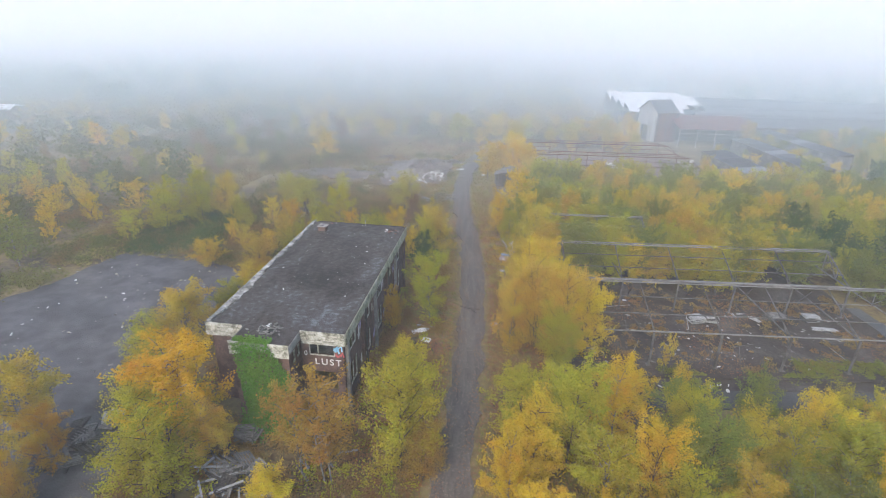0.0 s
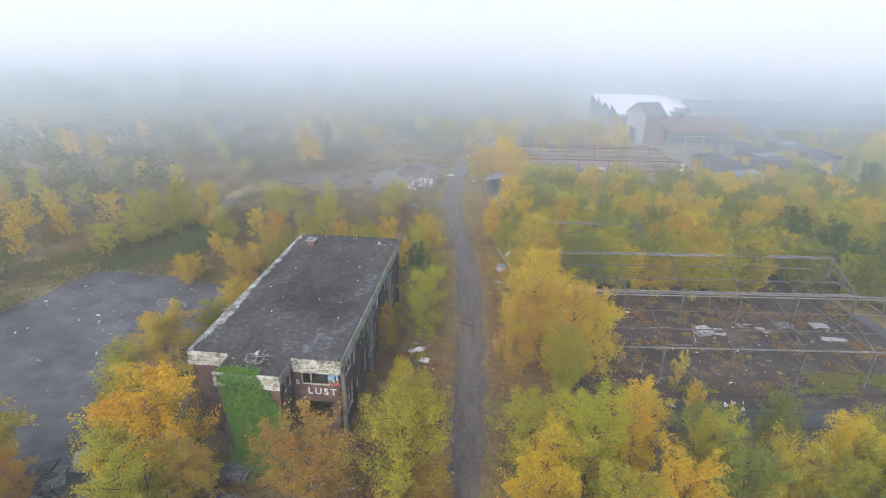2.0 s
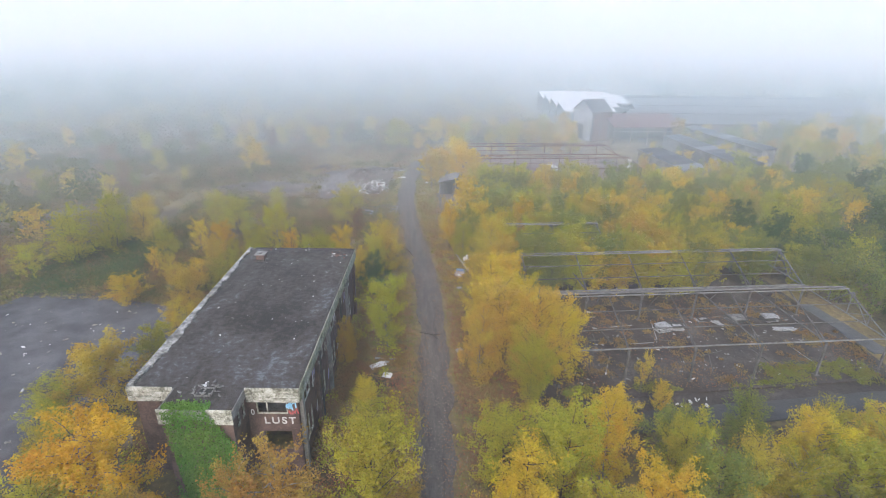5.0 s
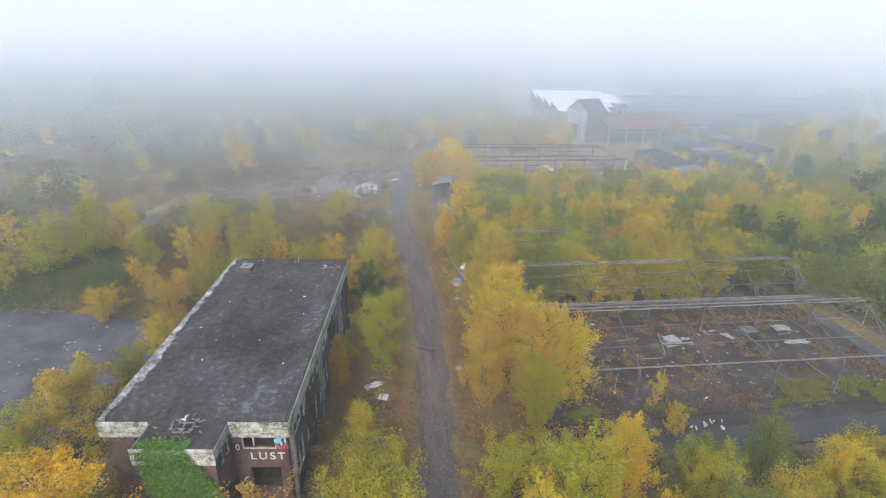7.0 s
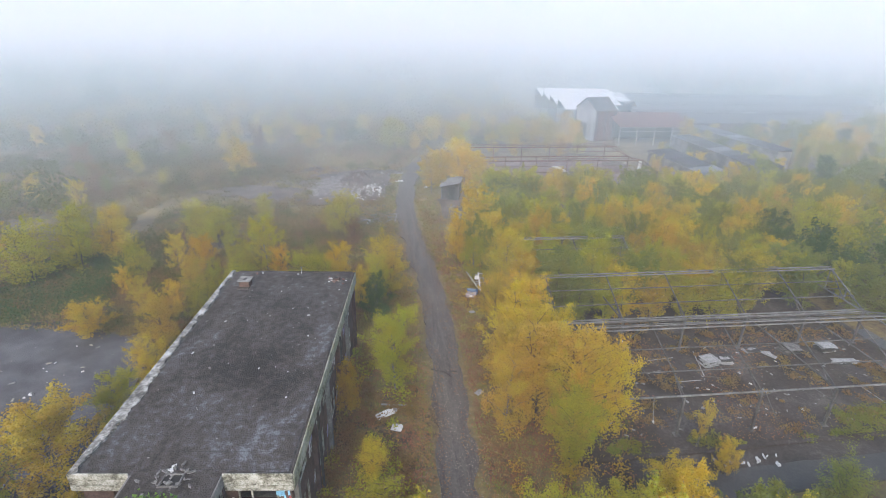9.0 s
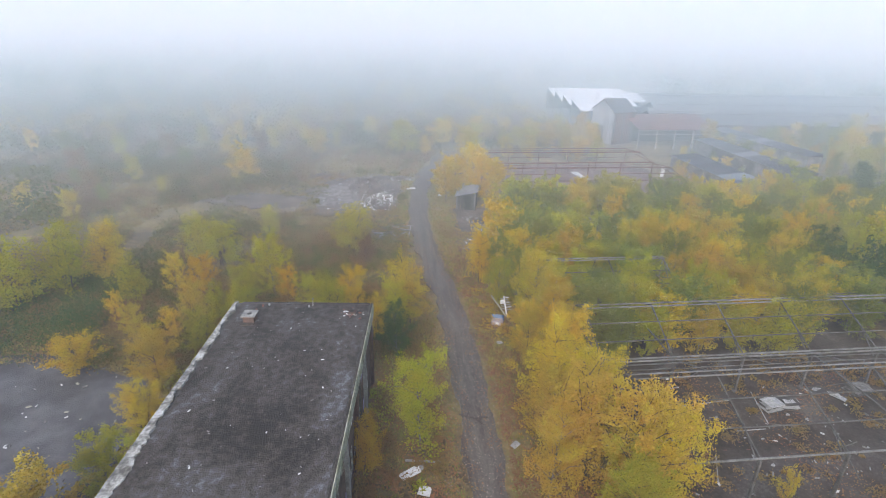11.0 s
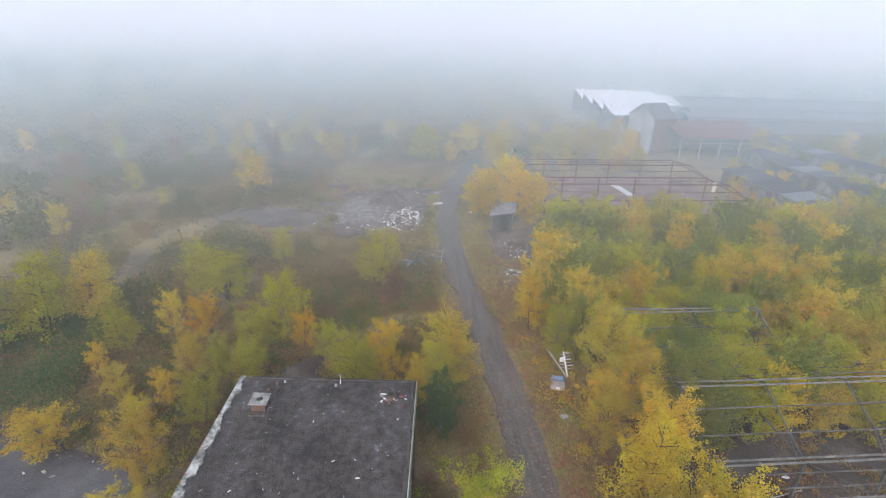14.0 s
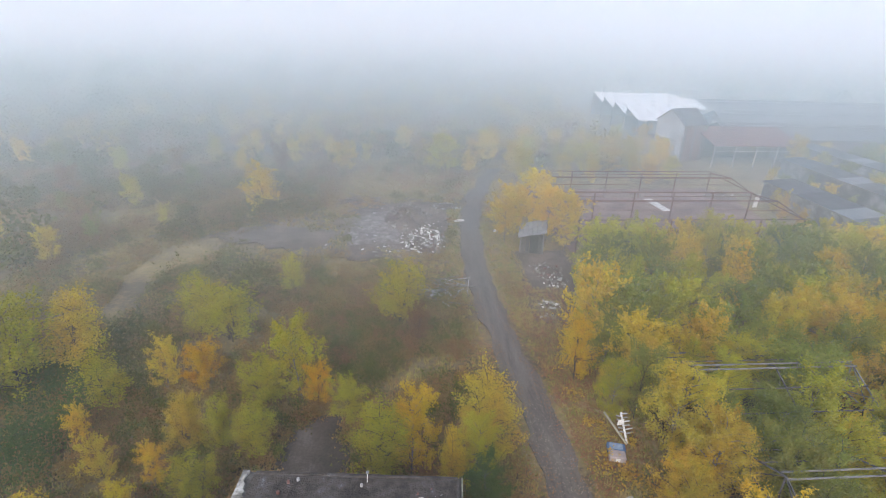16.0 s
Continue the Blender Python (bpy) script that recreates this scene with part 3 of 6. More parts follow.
    for k, (lo, hi) in enumerate(((5.2, 5.6), (5.66, 6.06))):
        part("side_fascia", B(W + 0.21, -0.25, lo, W + 0.26, D + 0.1, hi), MOSSY, house, "greenish white side fascia")
    # gutter pipe on the road side
    for y in (4.2, 11.3):
        bm = bmesh.new()
        bar(bm, (W + 0.36, y, 0.1), (W + 0.36, y, 5.5), 0.11)
        part("downpipe", bm, WOODDARK, house)
    # graffiti: word and colour fields
    cu = bpy.data.curves.new("graffiti_word", "FONT")
    cu.body = "LUST"
    cu.size, cu.extrude, cu.offset, cu.space_character = 0.66, 0.004, 0.014, 1.32
    ob = new("graffiti_word", cu)
    dg = bpy.context.evaluated_depsgraph_get()
    me = bpy.data.meshes.new_from_object(ob.evaluated_get(dg))
    bpy.data.objects.remove(ob)
    me.materials.append(WHITE)
    g = new("graffiti_word", me)
    g.parent = house
    g.matrix_basis = pose(7.0, -0.008, 3.45, 90, 0, 0)
    tagged(g, "white painted capital letters")

    def ribbon(bm, pts, wide, closed=False):
        """One painted stroke along the points, in the plane of a wall."""
        n = len(pts)
        rows = []
        for i, p in enumerate(pts):
            a, b = (pts[i - 1], pts[(i + 1) % n]) if closed else (pts[max(0, i - 1)], pts[min(n - 1, i + 1)])
            d = (b - a).normalized()
            side = Vector((-d.z, 0, d.x)) * wide / 2
            rows.append([bm.verts.new(q) for q in (p + side, p - side, p - side + Vector((0, 0.01, 0)), p + side + Vector((0, 0.01, 0)))])
        for i in range(n if closed else n - 1):
            p, q = rows[i], rows[(i + 1) % n]
            for k in range(4):
                bm.faces.new((p[k], q[k], q[(k + 1) % 4], p[(k + 1) % 4]))
        bmesh.ops.recalc_face_normals(bm, faces=bm.faces[:])

    def spray(x, z, w, h, mat, m, seed):
        """A spray-painted scribble: one zigzag stroke."""
        bm = bmesh.new()
        r2 = random.Random(seed)
        pts = [Vector((x - w, 0, z))]
        for i in range(9):
            pts.append(Vector((x - w + 2 * w * (i + 1) / 9 + r2.uniform(-0.5, 0.3) * w, 0, z + h * (1 if i % 2 else -1) * r2.uniform(0.3, 1.0))))
        ribbon(bm, pts, 0.09)
        bmesh.ops.transform(bm, matrix=m @ pose(0, -0.004 - 0.003 * (seed % 3), 0), verts=bm.verts[:])
        part("graffiti_patch", bm, mat, house)
    spray(8.68, 4.8, 0.3, 0.26, CYAN, pose(0, 0, 0), 1)
    spray(8.7, 4.3, 0.24, 0.2, REDPAINT, pose(0, 0, 0), 2)
    spray(8.55, 4.65, 0.12, 0.3, CYAN, pose(0, 0, 0), 4)
    for i, y in enumerate((3.2, 3.4, 6.9, 10.3, 14.2)):
        spray(y, 4.4 if i % 2 else 4.0, 0.35, 0.6, (WHITE, VIOLET, CREAM)[i % 3], side, 5 + i)
        spray(y + 0.4, 1.6, 0.4, 0.55, (VIOLET, WHITE)[i % 2], side, 15 + i)
    # white oval sign on the front
    bm = bmesh.new()
    ribbon(bm, [Vector((6.42 + 0.08 * math.cos(6.283 * k / 18), -0.012, 4.25 + 0.17 * math.sin(6.283 * k / 18))) for k in range(18)], 0.05, True)
    part("graffiti_ring", bm, WHITE, house)
    # roof furniture
    hatch = part("roof_vent", B(1.25, 16.95, 6.0, 1.95, 17.65, 6.5, bevel=0.02), BRICK, house, "square brick vent with a pale holed cap")
    part("vent_step", B(1.2, 16.6, 6.0, 2.0, 16.92, 6.1, bevel=0.02), SLAB, hatch)
    bm = bmesh.new()
    ring = 12
    outer = [(1.15, 16.85), (1.6, 16.85), (2.05, 16.85), (2.05, 17.15), (2.05, 17.45), (2.05, 17.75), (1.6, 17.75), (1.15, 17.75), (1.15, 17.6), (1.15, 17.45), (1.15, 17.3), (1.15, 17.0)]
    inner = [(1.6 + 0.17 * math.cos(math.atan2(y - 17.3, x - 1.6)), 17.3 + 0.17 * math.sin(math.atan2(y - 17.3, x - 1.6))) for x, y in outer]
    rings2 = [[bm.verts.new((*p, z)) for p in q] for q, z in ((outer, 6.5), (outer, 6.55), (inner, 6.55), (inner, 6.4))]
    for p, q in zip(rings2, rings2[1:]):
        for i in range(ring):
            bm.faces.new((p[i], p[(i + 1) % ring], q[(i + 1) % ring], q[i]))
    bmesh.ops.recalc_face_normals(bm, faces=bm.faces[:])
    part("cap", bm, CONCRETE, hatch, "pale concrete cap with a round hole")
    # thin dark plate paints the shade down the cap's hole
    part("shaft", B(1.4, 17.1, 6.505, 1.8, 17.5, 6.515), SHADE, hatch)
    stack = part("chimney_stump", B(7.75, 18.1, 6.0, 8.25, 18.5, 6.2, bevel=0.03), BRICK, house, "broken red brick chimney stump")
    # dark plate on top of the stump imitates a shaded flue
    part("flue", B(7.85, 18.18, 6.225, 8.1, 18.42, 6.232), SHADE, stack)
    for k, (x, y) in enumerate(((2.28, 19.2), (1.63, 18.5), (5.0, 19.0), (1.9, 19.05))):
        bm = bmesh.new()
        bmesh.ops.create_cone(bm, segments=10, radius1=0.07, radius2=0.06, depth=0.12, cap_ends=True, matrix=pose(x, y, 6.14))
        part("roof_pipe", bm, REDDISH if k % 2 else PALE, house)
    bm = bmesh.new()
    box(bm, 3.9, -0.95, 6.03, 4.7, -0.9, 6.12)
    box(bm, 3.9, -0.3, 6.03, 4.7, -0.25, 6.12)
    box(bm, 3.9, -0.9, 6.03, 3.95, -0.3, 6.12)
    box(bm, 4.65, -0.9, 6.03, 4.7, -0.3, 6.12)
    well = part("broken_rooflight", bm, WOOD, house, "broken rooflight with splintered boards")
    # flat dark plate in place of the shade within the rooflight
    part("rooflight_pit", B(3.95, -0.9, 6.034, 4.65, -0.3, 6.045), SHADE, well)
    return house


def glass():
    m = bpy.data.materials.new("dirty_glass")
    N, L = links_of(m)
    b = N["Principled BSDF"]
    b.inputs["Base Color"].default_value = (0.1, 0.11, 0.12, 1)
    b.inputs["Roughness"].default_value = 0.25
    b.inputs["Transmission Weight"].default_value = 0.6
    return m


GLASS = glass()
house = flat_building()


def chip(bm, rr, size, flat=0.35):
    """One broken piece: an angular slab about size across, resting on z = 0."""
    w, d, h = size * rr.uniform(0.7, 1.2), size * rr.uniform(0.25, 0.7), size * flat * rr.uniform(0.4, 1.2)
    k = rr.choice((3, 4, 4, 5))
    turn = rr.uniform(0, 6)
    ring = [(w / 2 * math.cos(turn + 6.283 * (i + rr.uniform(-0.3, 0.3)) / k), d / 2 * math.sin(turn + 6.283 * (i + rr.uniform(-0.3, 0.3)) / k)) for i in range(k)]
    tilt = rr.uniform(-0.25, 0.25)
    lo = [bm.verts.new((x, y, 0)) for x, y in ring]
    hi = [bm.verts.new((x * 0.93, y * 0.93, h + tilt * x * 0.5)) for x, y in ring]
    for v in hi:
        v.co.z = max(v.co.z, 0.02 * size)
    bm.faces.new(hi)
    bm.faces.new(lo[::-1])
    for i in range(k):
        j = (i + 1) % k
        bm.faces.new((lo[i], lo[j], hi[j], hi[i]))
    bmesh.ops.recalc_face_normals(bm, faces=bm.faces[:])
    return bm


rr = random.Random(21)
CHIPS = []
for k in range(14):
    me = bpy.data.meshes.new("scrap")
    bm = bmesh.new()
    chip(bm, rr, 1.0, 0.25)
    bm.to_mesh(me)
    bm.free()
    me.materials.append(WHITE)
    CHIPS.append(me)


def scrap(x, y, z, size, material, name="scrap", label="pale broken board lying on the ground", group="scattered scraps", parent=None):
    ob = new(name, rr.choice(CHIPS))
    ob.matrix_basis = pose(x, y, z, 0, 0, rr.uniform(0, 360)) @ Matrix.Diagonal((size, size, size, 1))
    ob.material_slots[0].link = "OBJECT"
    ob.material_slots[0].material = material
    if parent:
        ob.parent = parent
    else:
        tagged(ob, label, "debris", group)
    return ob


# bits on the roof, in the building's own frame
hm = pose(-15.45, 28.55, 0, 0, 0, -5.0)
for k in range(100):
    p = hm @ Vector((rr.uniform(0.6, 8.6), rr.uniform(0.2, 18.9), 6.03))
    scrap(p.x, p.y, p.z, rr.choice((0.07, 0.09, 0.12, 0.18)), rr.choice((WHITE, CONCRETE, CONCRETE, ASH)), "roof_scrap", "small pale fragment lying on the felt roof", "fragments on the roof")
for k in range(34):
    p = hm @ Vector((4.3 + rr.gauss(0, 0.55), -0.45 + rr.gauss(0, 0.35), 6.05))
    scrap(p.x, p.y, p.z, rr.uniform(0.12, 0.4), rr.choice((WHITE, WOOD, WOOD, CONCRETE)), "roof_scrap", "splintered pale board beside the broken rooflight", "fragments on the roof")
for k in range(26):
    p = hm @ Vector((8.0 + rr.gauss(0, 0.45), 18.2 + rr.gauss(0, 0.35), 6.05))
    scrap(p.x, p.y, p.z, rr.uniform(0.12, 0.3), rr.choice((WHITE, REDDISH, CONCRETE)), "roof_scrap", "brick rubble round the chimney stump", "fragments on the roof")
# ivy on the porch
rng_i = np.random.default_rng(8)
n = 13000
u, v = rng_i.uniform(0, 1, n), rng_i.uniform(0, 1, n) ** 0.8
xx = 2.4 + u * 4.0
zz = 6.2 - v * 6.1
keep = (u > 0.05 + 0.16 * v ** 1.3) & (u < 0.64 + 0.75 * v)
front = np.stack([xx, -2.18 + rng_i.normal(0, 0.09, n) - 0.3 * np.exp(-((u - 0.45) / 0.25) ** 2) * rng_i.uniform(0, 1, n), zz], 1)[keep]
top = np.stack([rng_i.uniform(2.6, 5.0, 1500), -2.05 + np.abs(rng_i.normal(0, 0.3, 1500)) * rng_i.uniform(0.3, 1, 1500), 6.06 + np.abs(rng_i.normal(0, 0.08, 1500))], 1)
low = np.stack([rng_i.uniform(3.0, 6.9, 2600), -2.5 - np.abs(rng_i.normal(0, 0.6, 2600)), np.abs(rng_i.normal(0, 0.8, 2600))], 1)
ivy = new("ivy", leaf_mesh("ivy", leaf_blades(rng_i, np.concatenate([front, top, low]), 0.13), LEAF["ivy"]))
ivy.matrix_basis = hm
tagged(ivy, "dense green ivy climbing over the porch wall and roof", "ivy")


# ---- open steel halls ----
def steel_hall(name, label, x0, lengths, bay, y0, span, eave, rise, mat, purlins=3, seed=1, miss=0.0, beam=None, braces=True, out=0.0):
    """Bare portal frames of a multi-span shed: posts, rafters, ridge and valley beams, purlins."""
    rr2 = random.Random(seed)
    hall = tagged(empty(name, pose(x0, y0, 0)), label, "steel frame")
    spans, bays = len(lengths), max(lengths)
    row = [s * span - (0 if s else out) for s in range(spans + 1)]
    for i in range(bays + 1):
        x = i * bay
        for s in range(spans + 1):
            if i > lengths[max(0, s - 1)]:
                continue
            y = row[s]
            bm = bmesh.new()
            bar(bm, (x, y, 0), (x + rr2.uniform(-0.05, 0.05), y, eave), 0.15, 0.13)
            box(bm, x - 0.2, y - 0.2, 0.0, x + 0.2, y + 0.2, 0.06)
            part("post", bm, mat, hall)
        for s in range(spans):
            if i > lengths[s]:
                continue
            ya, yb, yc = row[s], (s + 0.5) * span, row[s + 1]
            if not braces and i % 5:
                continue
            bm = bmesh.new()
            bar(bm, (x, ya, eave), (x, yb, eave + rise), 0.055, 0.08)
            bar(bm, (x, yb, eave + rise), (x, yc, eave), 0.055, 0.08)
            if i in (0, lengths[s]) or rr2.random() < 0.45:
                bar(bm, (x, ya, eave), (x, yc, eave), 0.07, 0.08)
            if not braces:
                bar(bm, (x, yb, eave), (x, yb, eave + rise), 0.06)
            elif i in (0, lengths[s]):
                for f in (0.25, 0.5, 0.75):
                    z = eave + rise * (1 - abs(f - 0.5) * 2)
                    bar(bm, (x, ya + span * f, eave), (x, ya + span * f, z), 0.06)
                    bar(bm, (x, ya + span * f, eave), (x, ya + span * (f + (0.25 if f < 0.5 else -0.25)), eave + rise * (1 - abs(f + (0.25 if f < 0.5 else -0.25) - 0.5) * 2)), 0.05)
            else:
                for f in (0.22, 0.78):
                    z = eave + rise * (1 - abs(f - 0.5) * 2)
                    bar(bm, (x, ya + span * f, z), (x + 0.3, ya + span * (0.03 if f < 0.5 else 0.97), eave - 0.9), 0.06)
            part("rafter", bm, (beam or mat) if i == lengths[s] else mat, hall)
    for s in range(spans + 1):
        ln = lengths[max(0, s - 1)] * bay
        for d in ((-0.16, 0.16) if 0 < s < spans else (0,)):
            bm = bmesh.new()
            bar(bm, (-0.1, row[s] + d, eave + 0.12), (ln + 0.1, row[s] + d, eave + 0.12), 0.075, 0.1)
            part("eave_beam", bm, beam or mat, hall)
    for s in range(spans):
        ln, bays = lengths[s] * bay, lengths[s]
        for k in range(1, 2 * purlins):
            f = k / (2 * purlins)
            z = eave + rise * (1 - abs(f - 0.5) * 2) + 0.1
            yp = row[s] + ((s + 0.5) * span - row[s]) * 2 * f if f < 0.5 else (s + f) * span
            if k == purlins:
                for d in (-0.22, 0.22):
                    bm = bmesh.new()
                    bar(bm, (-0.1, (s + f) * span + d, z - 0.06), (ln + 0.1, (s + f) * span + d, z - 0.06), 0.06, 0.08)
                    part("ridge_beam", bm, beam or mat, hall)
            else:
                a = -0.1
                for i in range(bays):
                    b = (i + 1) * bay + (0.1 if i == bays - 1 else 0)
                    if rr2.random() >= miss:
                        bm = bmesh.new()
                        bar(bm, (a, yp, z + rr2.uniform(-0.03, 0.02)), (b - 0.01, yp, z + rr2.uniform(-0.03, 0.02)), 0.05, 0.06)
                        part("purlin", bm, mat, hall)
                    a = b
    return hall


steel_hall("steel_hall_frame", "bare grey steel frame of a roofless multi-span industrial hall", 10.85, (5, 5, 2), 5.12, 35.25, 8.3, 2.95, 1.95, STEEL, 3, 4, 0.0, surface("pale_grey_steel", [(0.09, 0.082, 0.074), (0.155, 0.145, 0.135), (0.22, 0.21, 0.2)], 1.4, 12, 0.7, 0.2, 0.2), True, 0.75)
rusty = steel_hall("rusty_hall_frame", "bare rust-red steel frame of a roofless hall", 12.5, (5, 5), 5.3, 83.9, 10.1, 3.9, 0.6, RUST, 2, 9, 0.2, None, False)
bm = bmesh.new()
bar(bm, (-0.1, -2.9, 3.8), (18.0, -2.9, 3.75), 0.16, 0.2)
part("front_beam", bm, RUST, rusty)
for k in range(4):
    bm = bmesh.new()
    bar(bm, (0.1 + 5.3 * k, -2.9, 0), (0.1 + 5.3 * k, -2.9, 3.7), 0.15, 0.13)
    part("post", bm, RUST, rusty)
blob("hall_floor", [(9.5, 30.6), (38.0, 32.0), (38.5, 60), (9.5, 60)], 0.02, SLAB, "stained concrete hall floor with weeds", "floor", 1.0, 0.3, 4, 0.2)
blob("rear_hall_floor", [(12, 80), (38.5, 80), (43, 100), (42, 109), (12, 108)], 0.02, surface("reddish_floor", [(0.07, 0.042, 0.035), (0.14, 0.085, 0.072), (0.22, 0.15, 0.13)], 0.4, 5, 0.9), "reddish rubble-strewn floor of the rear hall", "floor", 1.0, 0.4, 6, 0.2)
bm = bmesh.new()
box(bm, 10.0, 32.2, -0.2, 40.0, 32.5, 0.16, bevel=0.03)
low_wall = tagged(mesh_object("low_wall", bm, SLAB), "low broken concrete plinth wall before the hall", "wall", kind="structure")
low_wall.rotation_euler = (0, 0, radians(2.0))
blob("front_strip", [(14.5, 29.3), (42, 30.8), (42, 32.6), (14.5, 31.3)], 0.03, surface("pale_wet_concrete", [(0.036, 0.032, 0.029), (0.055, 0.049, 0.045), (0.078, 0.07, 0.065)], 0.4, 6, 0.6), "grey concrete strip in front of the hall", "pavement", 1, 0.2, 3, 0.2)
blob("end_strip", [(38.4, 37), (40.2, 37), (39.4, 45.5), (38.2, 45.5)], 0.035, surface("pale_concrete_path", [(0.05, 0.05, 0.052), (0.075, 0.075, 0.078), (0.1, 0.1, 0.103)], 0.5, 6, 0.7), "pale concrete path beside the hall", "pavement", 1, 0.2, 5, 0.2)


def sheet_stack(x, y, turn, w, d, layers, tilt, label, mat=PALE):
    """A slipped stack of thin pale sheets, dark ones as the shaded gaps, broken pieces sliding off its top."""
    st = tagged(empty("sheet_stack", pose(x, y, 0.02, 0, 0, turn)), label, "sheets", "stacks in the hall")
    z = 0.0
    for k in range(layers):
        kw, kd = w * rr.uniform(0.78, 1.0), d * rr.uniform(0.78, 1.0)
        bm = B(-kw / 2, -kd / 2, 0, kw / 2, kd / 2, 0.05, bevel=0.008)
        bmesh.ops.transform(bm, matrix=pose(rr.uniform(-0.12, 0.12), rr.uniform(-0.12, 0.12), z, 0, 0, rr.uniform(-9, 9)), verts=bm.verts[:])
        # every second sheet is dark, in place of shade in a gap
        part("sheet", bm, mat if k % 2 else WOODDARK, st)
        z += 0.075
    for k in range(4):
        bm = bmesh.new()
        chip(bm, rr, w * rr.uniform(0.5, 0.85), 0.05)
        bmesh.ops.transform(bm, matrix=pose((k - 1.5) * w * 0.24, rr.uniform(-0.25, 0.15) * d, z - 0.02 - 0.1 * (k in (0, 3)), rr.uniform(-1, 1) * (tilt + 6), (-1 if k < 2 else 1) * (4 + tilt), 0), verts=bm.verts[:])
        part("broken_sheet", bm, mat, st)
    return st


sheet_stack(22.5, 41.6, 12, 1.36, 1.02, 8, 12, "stack of pale asbestos-like sheets slumped on the hall floor")
sheet_stack(23.7, 41.7, -6, 1.29, 1.02, 7, 3, "stack of pale sheets on the hall floor")
sheet_stack(27.0, 43.0, 4, 1.29, 0.75, 3, 6, "low stack of pale sheets with leaning boards")
sheet_stack(28.0, 42.4, -52, 1.36, 0.48, 2, 10, "pale sheets fallen across each other")
sheet_stack(30.0, 42.8, 8, 1.63, 1.16, 6, 0, "dark weathered stack of timber sheets", WOOD)
sheet_stack(33.1, 42.6, 3, 1.43, 1.02, 8, 2, "tall stack of pale sheets on the hall floor")
sheet_stack(33.5, 40.9, -8, 1.90, 0.61, 2, 3, "pale sheets scattered on the hall floor")
for k in range(16):
    a, ln = rr.uniform(-0.5, 0.5) + (1.4 if k % 2 else 0), rr.uniform(1.6, 3.6)
    bm = bmesh.new()
    bar(bm, (-ln / 2, 0, 0.03), (ln / 2, 0, 0.05), 0.05, 0.04)
    rod = tagged(mesh_object("fallen_rod", bm, STEEL if k % 3 else PALE), "thin steel bar fallen on the hall floor", "steel bar", "fallen bars in the hall")
    rod.matrix_world = pose(rr.uniform(13, 35), rr.uniform(36, 45), 0.02, 0, 0, math.degrees(a))
for k in range(95):
    scrap(rr.uniform(11.5, 36.5), 34.6 + abs(rr.gauss(0, 5.0)), 0.02, rr.choice((0.18, 0.25, 0.3, 0.4)), rr.choice((WHITE, PALE, PALE, CONCRETE)), label="pale broken sheet fragment on the hall floor")
for k in range(110):
    scrap(rr.uniform(11.5, 36.5), 34.8 + abs(rr.gauss(0, 4.5)), 0.02, rr.choice((0.12, 0.16, 0.2, 0.26)), rr.choice((PALE, CONCRETE, WOOD, REDDISH, CONCRETE)), label="small broken fragment on the hall floor")
for k in range(14):
    scrap(19.3 + rr.gauss(0, 1.6), 31.9 + rr.uniform(-0.4, 0.4), 0.03, rr.uniform(0.3, 0.5), WHITE, label="white fragment beside the plinth wall")
for k in range(60):
    scrap(rr.uniform(-42, -21), rr.uniform(26, 50), 0.02, rr.choice((0.16, 0.22, 0.3, 0.42)), rr.choice((WHITE, WHITE, CONCRETE, CREAM)), label="pale scrap lying on the dark yard")
for k in range(90):
    scrap(rr.uniform(-36, -19.5), rr.uniform(30, 49), 0.02, rr.choice((0.1, 0.14, 0.18, 0.24, 0.34)), rr.choice((WHITE, CONCRETE, CONCRETE, CREAM, WOOD)), label="small pale scrap lying on the dark yard")


def board(x, y, w, d, turn, tilt, mat, label="dumped white board lying beside the track"):
    """A flat board, chipped at one corner, resting a little askew."""
    bm = bmesh.new()
    ring = [(-w / 2, -d / 2), (w / 2, -d / 2), (w / 2, d * 0.3), (w * 0.32, d / 2), (-w / 2, d * 0.42)]
    lo = [bm.verts.new((px, py, 0)) for px, py in ring]
    hi = [bm.verts.new((px, py, 0.04)) for px, py in ring]
    bm.faces.new(hi)
    bm.faces.new(lo[::-1])
    for i in range(5):
        bm.faces.new((lo[i], lo[(i + 1) % 5], hi[(i + 1) % 5], hi[i]))
    ob = tagged(mesh_object("board", bm, mat), label, "board", "boards beside the track")
    ob.matrix_world = pose(x, y, 0.06 + abs(math.sin(radians(tilt))) * d / 2, tilt, 0, turn)
    return ob


board(-2.45, 37.9, 1.3, 0.5, 28, 14, WHITE)
board(-1.7, 36.6, 0.7, 0.6, -20, 5, WHITE)
board(-1.8, 38.3, 0.45, 0.35, 60, 4, PALE)
board(4.1, 39.6, 0.6, 0.4, 40, 8, PALE)
board(5.4, 50.8, 0.5, 0.35, 15, 5, PALE)
bm = bmesh.new()
bar(bm, (-2.7, 38.9, 0.1), (-0.6, 38.6, 0.1), 0.12, 0.06)
tagged(mesh_object("plank", bm, PALE), "long pale plank beside the track", "plank")


# ---- pallets and timber ----
def pallet_at(m, mat=WOOD, label="weathered wooden pallet thrown on a heap"):
    p = tagged(empty("pallet", m), label, "pallet", "dumped pallets")
    for k in range(6):
        part("deck_board", B(-0.6, -0.5 + k * 0.18, 0.122, 0.6, -0.4 + k * 0.18, 0.144), mat, p)
    for k in range(3):
        part("stringer", B(-0.6 + k * 0.55, -0.5, 0.022, -0.5 + k * 0.55, 0.5, 0.122), mat, p)
    for k in range(3):
        part("base_board", B(-0.6, -0.5 + k * 0.45, 0, 0.6, -0.4 + k * 0.45, 0.022), mat, p)
    return p


